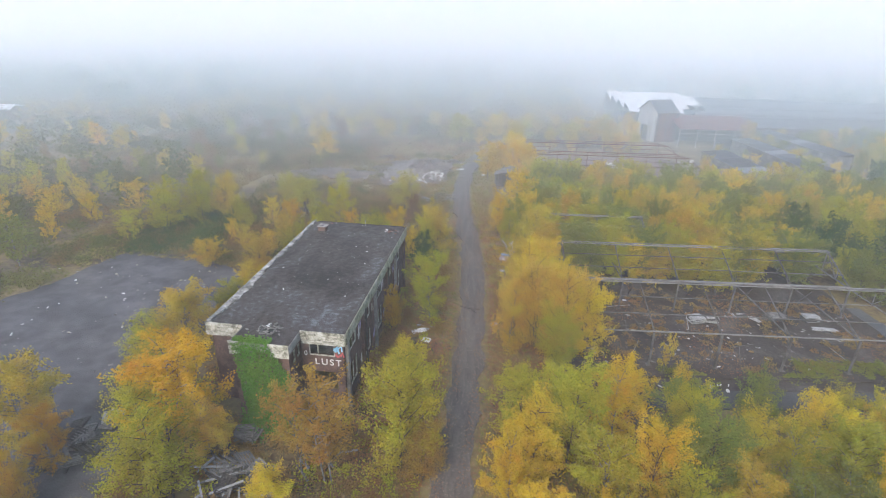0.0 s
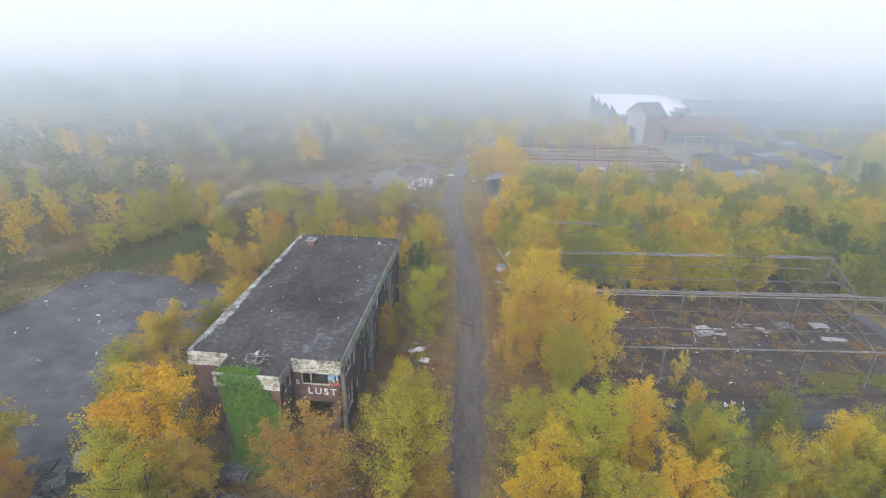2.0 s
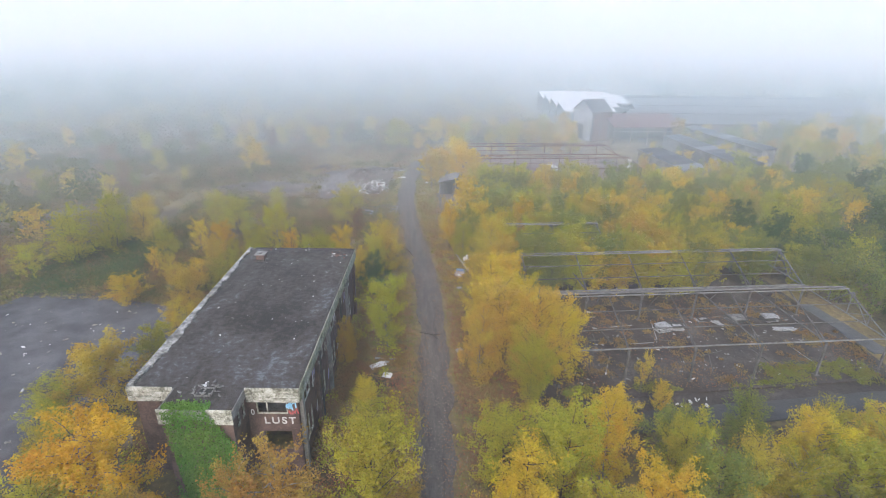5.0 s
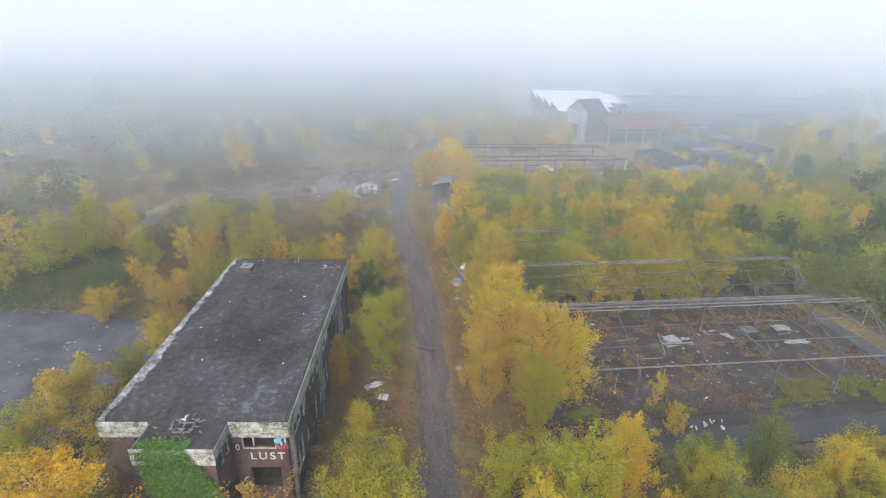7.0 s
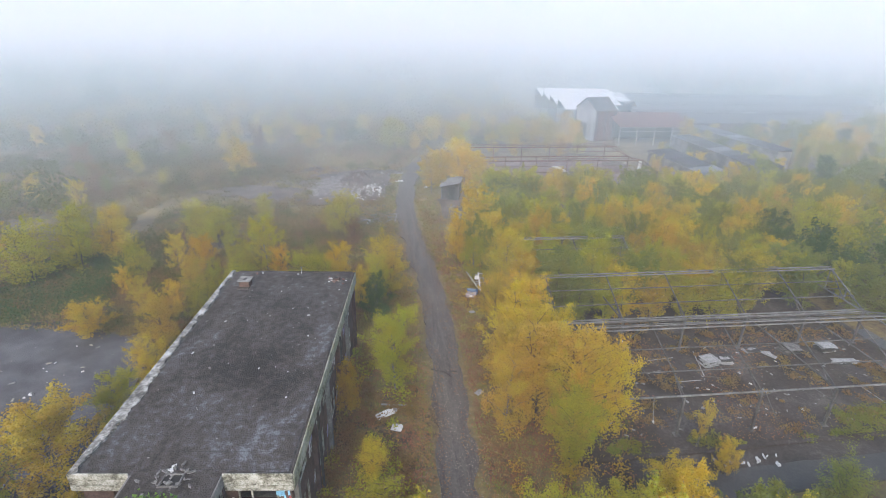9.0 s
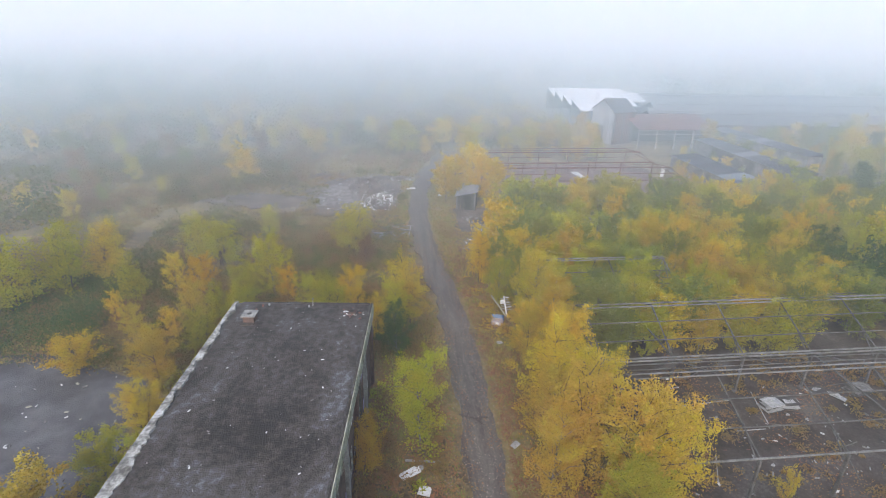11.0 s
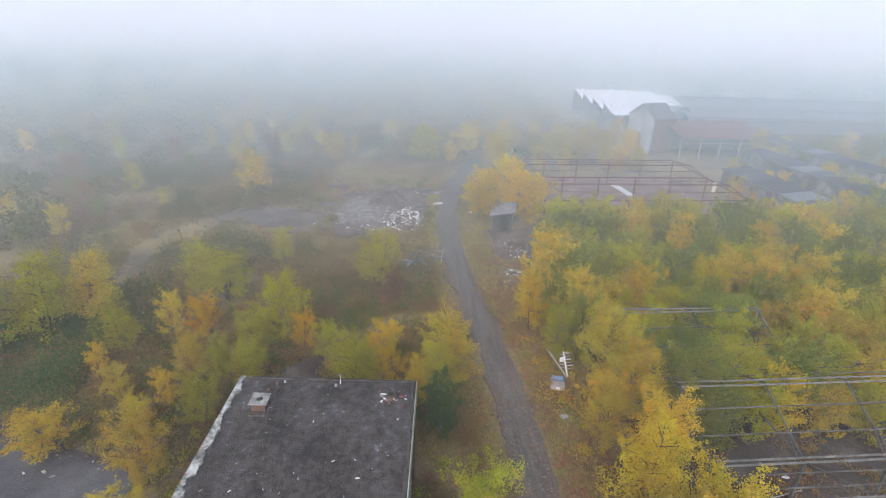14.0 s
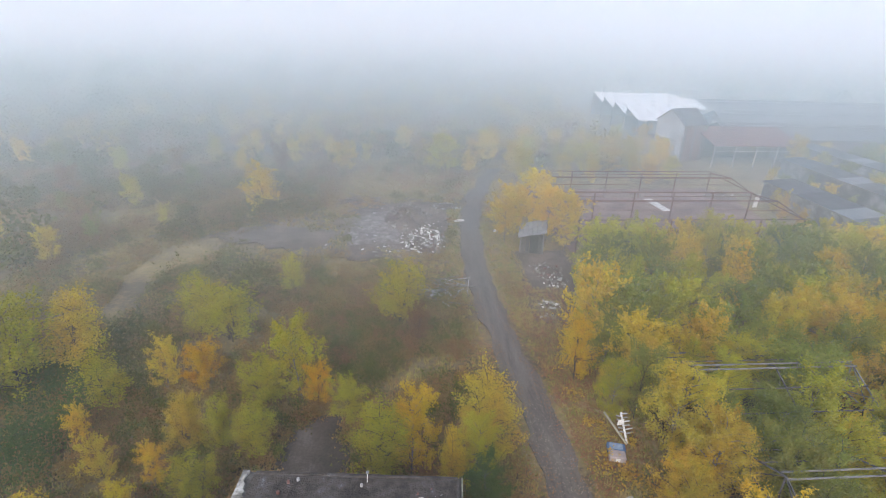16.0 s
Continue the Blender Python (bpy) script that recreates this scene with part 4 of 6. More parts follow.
for k in range(5):
    pallet_at(pose(-12.0 + rr.uniform(-0.2, 0.2), 24.6 + rr.uniform(-0.2, 0.2), 0.02 + 0.15 * k, 0, 0, rr.uniform(-12, 12)))
for k in range(8):
    pallet_at(pose(-11.6 + rr.gauss(0, 1.0), 21.6 + rr.gauss(0, 1.1), 0.25 + rr.uniform(0, 0.3), rr.uniform(-25, 25), rr.uniform(-25, 25), rr.uniform(0, 180)), rr.choice((WOOD, WOODDARK)))
for k in range(9):
    pallet_at(pose(-22.3 + rr.gauss(0, 0.8), 23.2 + rr.gauss(0, 1.0), 0.2 + rr.uniform(0, 0.5), rr.uniform(-20, 20), rr.uniform(-20, 20), rr.uniform(0, 180)), rr.choice((WOODDARK, WOODDARK, WOOD)))
for k in range(4):
    pallet_at(pose(-21.2, 25.4, 0.02 + 0.16 * k, 0, 0, 20 + rr.uniform(-8, 8)), PALE if k > 1 else WOOD, "pale wooden pallet on a small stack")


def timber_heap(x, y, count, spread, length, label, mats=(WOOD, PALE, WOODDARK), rise=0.9, thick=0.12):
    heap = tagged(empty("timber_heap", pose(x, y, 0)), label, "timber heap")
    for k in range(count):
        a, ln = rr.uniform(0, math.pi), length * rr.uniform(0.5, 1.1)
        c = Vector((rr.gauss(0, spread), rr.gauss(0, spread), rr.uniform(0.06, rise)))
        d = Vector((math.cos(a), math.sin(a), rr.uniform(-0.25, 0.25))) * ln / 2
        bm = bmesh.new()
        p, q = c - d, c + d
        p.z, q.z = max(p.z, 0.05), max(q.z, 0.05)
        bar(bm, p, q, thick, 0.07)
        part("timber", bm, rr.choice(mats), heap)
    return heap


timber_heap(-11.3, 21.0, 38, 1.1, 2.0, "heap of grey weathered timbers and broken pallets")
timber_heap(-22.0, 22.0, 26, 0.9, 1.8, "heap of dark wet timbers and sleepers", (WOODDARK, WOODDARK, WOOD))
timber_heap(-3.1, 75.2, 60, 1.15, 2.4, "heap of pale poles and broken fencing beside the track", (PALE, WOOD, WOOD), 0.6, 0.07)
timber_heap(-7.0, 23.2, 7, 0.8, 1.6, "few grey planks under the birch", (WOOD, PALE))


# ---- rubble by the track ----
def rubble_heap(name, x, y, rx, ry, h, count, mats, label, size=(0.14, 0.75)):
    """A mound with broken pieces lying on it."""
    heap = tagged(empty(name, pose(x, y, 0)), label, "rubble")
    bm = bmesh.new()
    K, R = 22, 7
    rings = []
    for j in range(R + 1):
        f = j / R
        rings.append([bm.verts.new((rx * f * math.cos(6.283 * i / K), ry * f * math.sin(6.283 * i / K), max(-0.12, h * (1 - f ** 1.6) * (0.75 + 0.5 * noise.noise((f * 3 + x, i * 0.7, y))) - 0.1 * f))) for i in range(K)])
    for a, b in zip(rings, rings[1:]):
        for i in range(K):
            bm.faces.new((a[i], b[i], b[(i + 1) % K], a[(i + 1) % K]))
    bmesh.ops.remove_doubles(bm, verts=bm.verts[:], dist=0.001)
    part("mound", bm, MUD, heap)
    for k in range(count):
        a, f = rr.uniform(0, 6.283), math.sqrt(rr.random())
        px, py = rx * f * math.cos(a), ry * f * math.sin(a)
        s = rr.uniform(*size) * rr.uniform(0.5, 1)
        ob = new("rubble_piece", rr.choice(CHIPS))
        ob.parent = heap
        ob.matrix_basis = pose(px, py, max(0, h * (1 - f ** 1.6) * 0.8), rr.uniform(-30, 30), rr.uniform(-30, 30), rr.uniform(0, 360)) @ Matrix.Diagonal((s, s, s * 1.6, 1))
        ob.material_slots[0].link = "OBJECT"
        ob.material_slots[0].material = rr.choice(mats)
    return heap


rubble_heap("rubble_heap", -4.4, 87.5, 2.4, 4.4, 0.9, 290, (PALE, PALE, WHITE, WHITE, CONCRETE, CONCRETE, MUD, REDDISH), "long heap of pale broken concrete and plaster")
rubble_heap("rubble_field", -6.2, 89.5, 5.2, 6.5, 0.08, 230, (PALE, CONCRETE, WHITE, CONCRETE, ASH, ASH, MUD), "broken concrete and plaster strewn over the clearing", (0.12, 0.6))
rubble_heap("rubble_heap", -6.6, 95.5, 3.0, 4.8, 1.5, 110, (CONCRETE, ASH, MUD, WOODDARK), "tall heap of grey rubble and splintered wood")
rubble_heap("rubble_heap", -1.0, 99.8, 2.2, 1.3, 0.5, 40, (PALE, CONCRETE, WOOD), "small heap of pale boards and rubble")
rubble_heap("rubble_heap", -14.0, 101.5, 3.0, 1.5, 0.7, 36, (CONCRETE, MUD, ASH), "low bank of mud and rubble")
rubble_heap("rubble_heap", 8.0, 79.5, 1.8, 2.0, 0.35, 80, (PALE, CONCRETE, CONCRETE, REDDISH), "scattered white rubble before the hut", (0.1, 0.5))
rubble_heap("rubble_heap", 8.3, 76.6, 1.3, 1.3, 0.2, 40, (PALE, WHITE, CONCRETE, WOOD), "low heap of pale rubble beside the track")
rubble_heap("rubble_heap", 6.3, 72.2, 1.2, 0.9, 0.15, 30, (PALE, WHITE, CONCRETE), "low scatter of pale rubble beside the track")
rubble_heap("rubble_heap", 5.8, 70.2, 0.8, 0.6, 0.12, 12, (PALE, CONCRETE), "few pale boards beside the track")
for k in range(70):
    scrap(rr.uniform(-16, -2), rr.uniform(83, 103), 0.03, rr.uniform(0.2, 0.7), rr.choice((PALE, CONCRETE, CONCRETE, WHITE)), "rubble_fragment", "pale rubble fragment on the muddy clearing", "clearing fragments")
board(0.2, 94.2, 1.4, 0.7, 12, 4, WHITE, "white board lying beside the track")
board(4.4, 90.6, 0.9, 0.5, 70, 4, WHITE, "white board lying on the track")
board(0.4, 99.0, 1.1, 0.6, -30, 4, PALE, "pale board lying beside the track")


# ---- small hut ----
HUTROOF = surface("weathered_hut_sheets", [(0.1, 0.098, 0.095), (0.17, 0.167, 0.163), (0.25, 0.246, 0.24)], 0.8, 7, 0.8)


def hut():
    h = tagged(empty("hut", pose(7.8, 85.7, 0, 0, 0, -14)), "small tumbledown hut with a sagging grey sheet roof", "hut")
    for x, top in ((-1.25, 2.0), (1.25, 2.6)):
        for y in (-1.9, 1.9):
            part("post", B(x - 0.08, y - 0.08, 0, x + 0.08, y + 0.08, top, bevel=0.01), WOOD, h)
        part("wall", B(x - 0.03 + 0.05 * (x > 0) - 0.05 * (x < 0), -1.8, 0, x + 0.03 + 0.05 * (x > 0) - 0.05 * (x < 0), 1.8, top - 0.05), WOODDARK, h)
    part("wall", B(-1.15, 1.85, 0, 1.15, 1.91, 2.0), WOODDARK, h)
    for k in range(5):
        if k not in (2, 3):
            part("front_board", B(-1.16 + k * 0.47, -1.9, 0, -0.72 + k * 0.47, -1.86, 2.0 + 0.1 * k), WOODDARK, h)
    # near-black panel across the door gap, painted shade of the inside
    part("doorway", B(-0.22, -1.8, 0, 0.72, -1.77, 2.0), SHADE, h)
    for k in range(6):
        bm = B(-1.6 + k * 0.54, -2.3, 0, -1.09 + k * 0.54, 2.1, 0.05)
        bmesh.ops.transform(bm, matrix=pose(0, 0, 2.36 + rr.uniform(-0.02, 0.03), rr.uniform(-1, 1), -14, 0), verts=bm.verts[:])
        part("roof_sheet", bm, HUTROOF, h)
    return h


hut()


# ---- dumped machine parts by the track ----
def metal_stand(x, y):
    s = tagged(empty("metal_stand", pose(x, y, 0, 0, 0, 12)), "discarded cream-painted metal stand leaning beside the track", "scrap metal")
    for name, a, b, mat in (("mast", (0.15, -0.55, 0.04), (-0.75, 1.0, 1.5), CREAM), ("mast", (0.2, -0.5, 0.05), (0.45, 0.9, 1.3), WHITE)):
        bm = bmesh.new()
        bar(bm, a, b, 0.11, 0.09)
        part(name, bm, mat, s)
    for k in range(6):
        f = 0.3 + 0.13 * k
        bm = bmesh.new()
        bar(bm, (0.2 + 0.25 * f, -0.5 + 1.4 * f, 0.05 + 1.25 * f), (0.85 + 0.1 * (k % 2), -0.45 + 1.4 * f, 0.05 + 1.1 * f), 0.07, 0.05)
        part("strut", bm, (PALE, WHITE)[k % 2], s)
    for k in range(5):
        f = 0.35 + 0.12 * k
        bm = bmesh.new()
        bar(bm, (0.2 + 0.25 * f, -0.5 + 1.4 * f, 0.07 + 1.25 * f), (0.15 - 0.6 * f + 0.12 * k, -0.5 + 1.55 * f + 0.1, 0.05 + 1.3 * f), 0.09, 0.04)
        part("strut", bm, PALE, s)
    part("plate", B(-0.15, 0.25, 0.9, 0.3, 0.3, 1.3, bevel=0.01), WHITE, s)
    return s


metal_stand(6.6, 55.4)
m = pose(5.8, 53.8, 0.0, 0, 0, -14) @ Matrix.Diagonal((0.75, 0.75, 0.75, 1))
bx = tagged(empty("dumped_machine", m), "dumped boxy machine with a blue cover and pinkish casing", "scrap machine")
part("casing", B(-0.65, -0.45, 0, 0.65, 0.4, 0.55, bevel=0.04), surface("pinkish_enamel", [(0.2, 0.16, 0.15), (0.3, 0.25, 0.24)], 2, 12, 0.6), bx)
part("window_ring", B(-0.15, -0.47, 0.15, 0.2, -0.452, 0.45, bevel=0.004), WHITE, bx)
part("cover", B(-0.7, 0.42, 0.05, 0.75, 1.3, 0.5, bevel=0.06), BLUE, bx, "crumpled blue sheet cover")
part("lid", B(-0.55, 0.5, 0.5, 0.5, 1.1, 0.62, bevel=0.03), surface("faded_blue_white", [(0.1, 0.15, 0.22), (0.2, 0.24, 0.3)], 3, 9, 0.6), bx)

# forked branch on the track
bm = bmesh.new()
for a, b in (((1.0, 42.6, 0.08), (2.0, 42.1, 0.12)), ((2.0, 42.1, 0.12), (2.9, 42.2, 0.06)), ((2.0, 42.1, 0.12), (2.5, 41.5, 0.06)), ((1.5, 42.35, 0.1), (1.7, 42.9, 0.06))):
    bar(bm, a, b, 0.06)
tagged(mesh_object("fallen_branch", bm, BARK_DARK), "forked dead branch lying on the track", "branch")

# thin vent post at the back of the roof
vp = tagged(empty("vent_post", pose(-8.6, 47.3, 5.98)), "thin white vent post with a cowl on the felt roof", "post")
bm = bmesh.new()
bar(bm, (0, 0, 0), (0.03, 0, 0.55), 0.03)
part("pole", bm, WHITE, vp)
part("cowl", B(-0.03, -0.06, 0.55, 0.09, 0.06, 0.64, bevel=0.02), PALE, vp)


# ---- far sheds ----
def sawtooth_shed():
    """White-roofed shed of parallel pitched spans, ends open to the camera's left."""
    s = tagged(empty("sawtooth_shed", pose(44.2, 143.4, 0, 0, 0, -3.2)), "far open-sided shed with a white zigzag sheet roof", "shed")
    span, rise, eave = 9.0, 1.5, 4.7
    ends = (14, 18, 24, 22.5)
    for k in range(4):
        y, x1 = k * span, ends[k]
        bays = 5
        for b in range(bays):
            xa, xb = x1 * b / bays, x1 * (b + 1) / bays
            bm = bmesh.new()
            d = 0.35
            vs = [bm.verts.new(p) for p in ((xa, y - 0.3, eave), (xb, y - 0.3, eave), (xb, y + span * 0.86, eave + rise), (xa, y + span * 0.86, eave + rise))]
            f = bm.faces.new(vs)
            r = bmesh.ops.extrude_face_region(bm, geom=[f])
            for v in r["geom"]:
                if isinstance(v, bmesh.types.BMVert):
                    v.co.z += 0.06
            bmesh.ops.recalc_face_normals(bm, faces=bm.faces[:])
            part("roof_panel", bm, WHITEROOF, s, "bright white roof sheets")
            bm = bmesh.new()
            for e, hgt in ((0.2, 0.075),):
                u0, u1 = xa + (xb - xa) * 0.4, xa + (xb - xa) * 0.6
                vs = [bm.verts.new(p) for p in ((u0, y + span * 0.5, eave + rise * 0.62 + hgt), (u1, y + span * 0.5, eave + rise * 0.62 + hgt), (u1, y + span * 0.72, eave + rise * 0.85 + hgt), (u0, y + span * 0.72, eave + rise * 0.85 + hgt))]
                f = bm.faces.new(vs)
                r = bmesh.ops.extrude_face_region(bm, geom=[f])
                for v in r["geom"]:
                    if isinstance(v, bmesh.types.BMVert):
                        v.co.z += 0.02
            part("roof_light", bm, ROOFLIGHT, s)
        bm = bmesh.new()
        box(bm, 0, y + span * 0.84, eave - 0.2, x1, y + span * 0.86, eave + rise)
        part("glazing", bm, GREYROOF, s)
        for x in (0.2, x1 / 2, x1 - 0.2):
            bm = bmesh.new()
            bar(bm, (x, y + 0.1, 0), (x, y + 0.1, eave + 0.1), 0.22)
            part("post", bm, STEEL, s)
    part("back_wall", B(0.1, 4 * span - 0.2, 0, 22.4, 4 * span, eave + 1.2), BRICK, s)
    # dark wall added under the roof, its colour imitating the shade there
    part("inner_wall", B(6, 9, 0, 21, 9.3, eave - 0.3), SHADE, s)
    return s


sawtooth_shed()


def gable_shed():
    """Grey gabled shed with a rust-red open lean-to beside it."""
    g = tagged(empty("gabled_shed", pose(43.3, 132.6, 0, 0, 0, -72)), "far grey-clad gabled shed with rust-red side cladding", "shed")
    Wd, ev, pk, dp = 7.1, 6.9, 9.3, 5.8
    bm = bmesh.new()

    def panel(pts, th=0.12):
        f = bm.faces.new([bm.verts.new((x, 0, z)) for x, z in pts])
        r = bmesh.ops.extrude_face_region(bm, geom=[f])
        for v in r["geom"]:
            if isinstance(v, bmesh.types.BMVert):
                v.co.y += th
    panel([(0, 3.6), (Wd, 3.6), (Wd, ev), (3.5, pk), (0, ev)])
    panel([(0, 0), (1.5, 0), (1.5, 3.6), (0, 3.6)])
    panel([(5.6, 0), (Wd, 0), (Wd, 3.6), (5.6, 3.6)])
    bmesh.ops.recalc_face_normals(bm, faces=bm.faces[:])
    part("front_cladding", bm, surface("grey_cladding", [(0.168, 0.175, 0.185), (0.266, 0.273, 0.284), (0.378, 0.385, 0.398)], 0.5, 7, 0.8), g)
    part("graffiti_patch", B(0.3, -0.03, 0.9, 1.2, -0.01, 2.9), CYAN, g)
    part("door_leaf", B(4.3, -0.08, 0, 5.6, -0.02, 3.5), PALE, g)
    # dark sheet behind the door gap gives the shed's inner shade
    part("door_opening", B(1.5, 0.6, 0, 4.3, 0.65, 3.6), SHADE, g)
    for k in range(11):
        part("cladding_strip", B(Wd + 0.002, 0.2 + k * 0.48, 0.2 + 0.7 * (k % 3 == 0), Wd + 0.06, 0.62 + k * 0.48, 6.1 + 0.5 * (k % 2)), RUSTROOF if k % 5 else GREYROOF, g, "torn rust-red cladding sheet")
    part("side_wall", B(Wd - 0.15, 0.13, 0, Wd, dp, ev), BRICK, g)
    part("side_wall", B(0, 0.13, 0, 0.15, dp, ev), BRICK, g)
    for side in (0, 1):
        bm = bmesh.new()
        xs = (-0.3, 3.5) if side == 0 else (3.5, Wd + 0.3)
        zs = (ev - 0.15, pk + 0.05) if side == 0 else (pk + 0.05, ev - 0.15)
        for k in range(10):
            ya, yb = -0.3 + k * (dp + 0.3) / 10, -0.3 + (k + 1) * (dp + 0.3) / 10 - 0.03
            f = bm.faces.new([bm.verts.new(p) for p in ((xs[0], ya, zs[0]), (xs[1], ya, zs[1]), (xs[1], yb, zs[1]), (xs[0], yb, zs[0]))])
            r = bmesh.ops.extrude_face_region(bm, geom=[f])
            for v in r["geom"]:
                if isinstance(v, bmesh.types.BMVert):
                    v.co.z += 0.07
        bmesh.ops.recalc_face_normals(bm, faces=bm.faces[:])
        part("roof", bm, GREYROOF, g)
    o = tagged(empty("open_shed", pose(49.3, 121.6, 0, 0, 0, 0)), "far open-fronted shed with a rust-red sheet roof and white posts", "shed")
    for k in range(9):
        bm = bmesh.new()
        xa, xb = k * 1.9, (k + 1) * 1.9 - 0.03
        f = bm.faces.new([bm.verts.new(p) for p in ((xa, -0.4, 4.1), (xb, -0.4, 4.1), (xb, 8.2, 6.0), (xa, 8.2, 6.0))])
        r = bmesh.ops.extrude_face_region(bm, geom=[f])
        for v in r["geom"]:
            if isinstance(v, bmesh.types.BMVert):
                v.co.z += 0.08
        bmesh.ops.recalc_face_normals(bm, faces=bm.faces[:])
        part("roof_panel", bm, RUSTROOF, o)
    for k in range(5):
        bm = bmesh.new()
        bar(bm, (0.3 + k * 4.05, 0, 0), (0.3 + k * 4.05, 0, 4.1), 0.22)
        part("post", bm, PALE, o)
    for z in (3.1, 3.95):
        bm = bmesh.new()
        bar(bm, (0, -0.02, z), (17.0, -0.02, z), 0.13)
        part("rail", bm, PALE, o)
    # near-black back wall, coloured as the shade in the open front
    part("back_wall", B(0, 8.0, 0, 17.1, 8.2, 5.9), SHADE, o)
    part("end_wall", B(16.95, 0.2, 0, 17.1, 8.0, 4.2), BRICK, o)
    # long grey roofs behind
    for k, (x, y, ln, z) in enumerate(((58, 131, 50, 5.6), (67, 148, 62, 5.4), (70, 166, 80, 5.6))):
        r = tagged(empty("long_shed", pose(x, y, 0, 0, 0, -3)), "distant long shed with a grey sheet roof", "shed", "distant long sheds")
        bm = bmesh.new()
        for a, b, c, d in (((0, 0, z - 2.2), (ln, 0, z - 2.2), (ln, 6, z), (0, 6, z)), ((0, 6, z), (ln, 6, z), (ln, 12, z - 2.2), (0, 12, z - 2.2))):
            f = bm.faces.new([bm.verts.new(p) for p in (a, b, c, d)])
            q = bmesh.ops.extrude_face_region(bm, geom=[f])
            for v in q["geom"]:
                if isinstance(v, bmesh.types.BMVert):
                    v.co.z += 0.1
        bmesh.ops.recalc_face_normals(bm, faces=bm.faces[:])
        part("roof", bm, GREYROOF, r)
        part("wall", B(0.2, 0.2, 0, ln - 0.2, 11.8, z - 2.25), BRICK, r)
        bm = bmesh.new()
        box(bm, 1, 4.6, z - 0.38, ln - 1, 5.4, z - 0.2)
        part("ridge_light", bm, ROOFLIGHT, r)


gable_shed()


DARKROOF = surface("dark_felted_roof", [(0.02, 0.02, 0.021), (0.035, 0.035, 0.037), (0.06, 0.06, 0.063)], 0.5, 6, 0.8, 0.2)
PEELING = surface("peeling_white_wall", [(0.05, 0.047, 0.044), (0.12, 0.116, 0.11), (0.3, 0.29, 0.28)], 0.6, 6, 0.9)


def low_shed(x0, y0, x1, y1, w, h, label):
    """A long low shed with a dark lean roof over a tall peeling wall, running from one point to another."""
    d = Vector((x1 - x0, y1 - y0, 0))
    ang = math.degrees(math.atan2(d.y, d.x))
    s = tagged(empty("low_shed", pose(x0, y0, 0, 0, 0, ang)), label, "shed", "row of low sheds")
    ln = d.length
    part("side_wall", B(0, 0, 0, ln, 0.2, h - 0.12), PEELING, s, "peeling white side wall")
    part("side_wall", B(0, w - 0.2, 0, ln, w, h + 0.2), BRICK, s)
    part("end_wall", B(0, 0.2, 0, 0.2, w - 0.2, h - 0.12), BRICK, s)
    part("end_wall", B(ln - 0.2, 0.2, 0, ln, w - 0.2, h - 0.12), PEELING, s)
    n = int(ln / 3)
    for k in range(n):
        bm = bmesh.new()
        xa, xb = ln * k / n, ln * (k + 1) / n - 0.03
        f = bm.faces.new([bm.verts.new(p) for p in ((xa, -0.3, h - 0.1), (xb, -0.3, h - 0.1), (xb, w + 0.2, h + 0.25), (xa, w + 0.2, h + 0.25))])
        q = bmesh.ops.extrude_face_region(bm, geom=[f])
        for v in q["geom"]:
            if isinstance(v, bmesh.types.BMVert):
                v.co.z += 0.12
        bmesh.ops.recalc_face_normals(bm, faces=bm.faces[:])
        part("roof_panel", bm, ROOFLIGHT if k % 7 == 4 else GREYROOF if k % 4 == 1 else DARKROOF, s)
    part("roof_edge", B(0, -0.36, h - 0.12, ln, -0.31, h + 0.04), CONCRETE, s)
    return s


low_shed(47.4, 103.5, 48.0, 83.5, 4.2, 2.9, "long low derelict shed with a grey flat roof and peeling wall")
low_shed(58.8, 116.0, 59.4, 88.0, 3.6, 3.2, "long low shed with a patched dark roof")
low_shed(69.0, 127.0, 71.0, 100.0, 3.0, 3.3, "long low shed with a grey roof among saplings")
bm = B(-0.4, -0.05, 0, 0.4, 0.05, 2.0, bevel=0.02)
sp = tagged(mesh_object("painted_slab", bm, WHITE), "upright white slab with blue graffiti beside the rusty frame", "slab")
sp.matrix_world = pose(44.0, 99.6, 0, 4, 0, 14)
rubble_heap("rubble_heap", 41.5, 104.5, 2.6, 2.0, 0.8, 30, (REDDISH, PALE, CONCRETE), "heap of red and white rubble beyond the rusty frame")
bm = B(-2.6, -0.6, 0.05, 2.6, 0.6, 0.16, bevel=0.02)
ws = tagged(mesh_object("fallen_slab", bm, WHITE), "fallen white slab on the reddish hall floor", "slab")
ws.matrix_world = pose(29.7, 100.5, 0, 0, 0, 96)

far = tagged(empty("distant_shed", pose(-118, 131, 0, 0, 0, 12)), "distant low shed with a white roof in the mist", "shed")
part("wall", B(-4, -3, 0, 4, 3, 2.8), BRICK, far)
for side in (-1, 1):
    bm = B(-4.3, 0, 0, 4.3, 3.5, 0.1)
    bmesh.ops.transform(bm, matrix=pose(0, 0, 3.75, -14, 0, 0 if side > 0 else 180), verts=bm.verts[:])
    part("roof", bm, WHITEROOF, far)

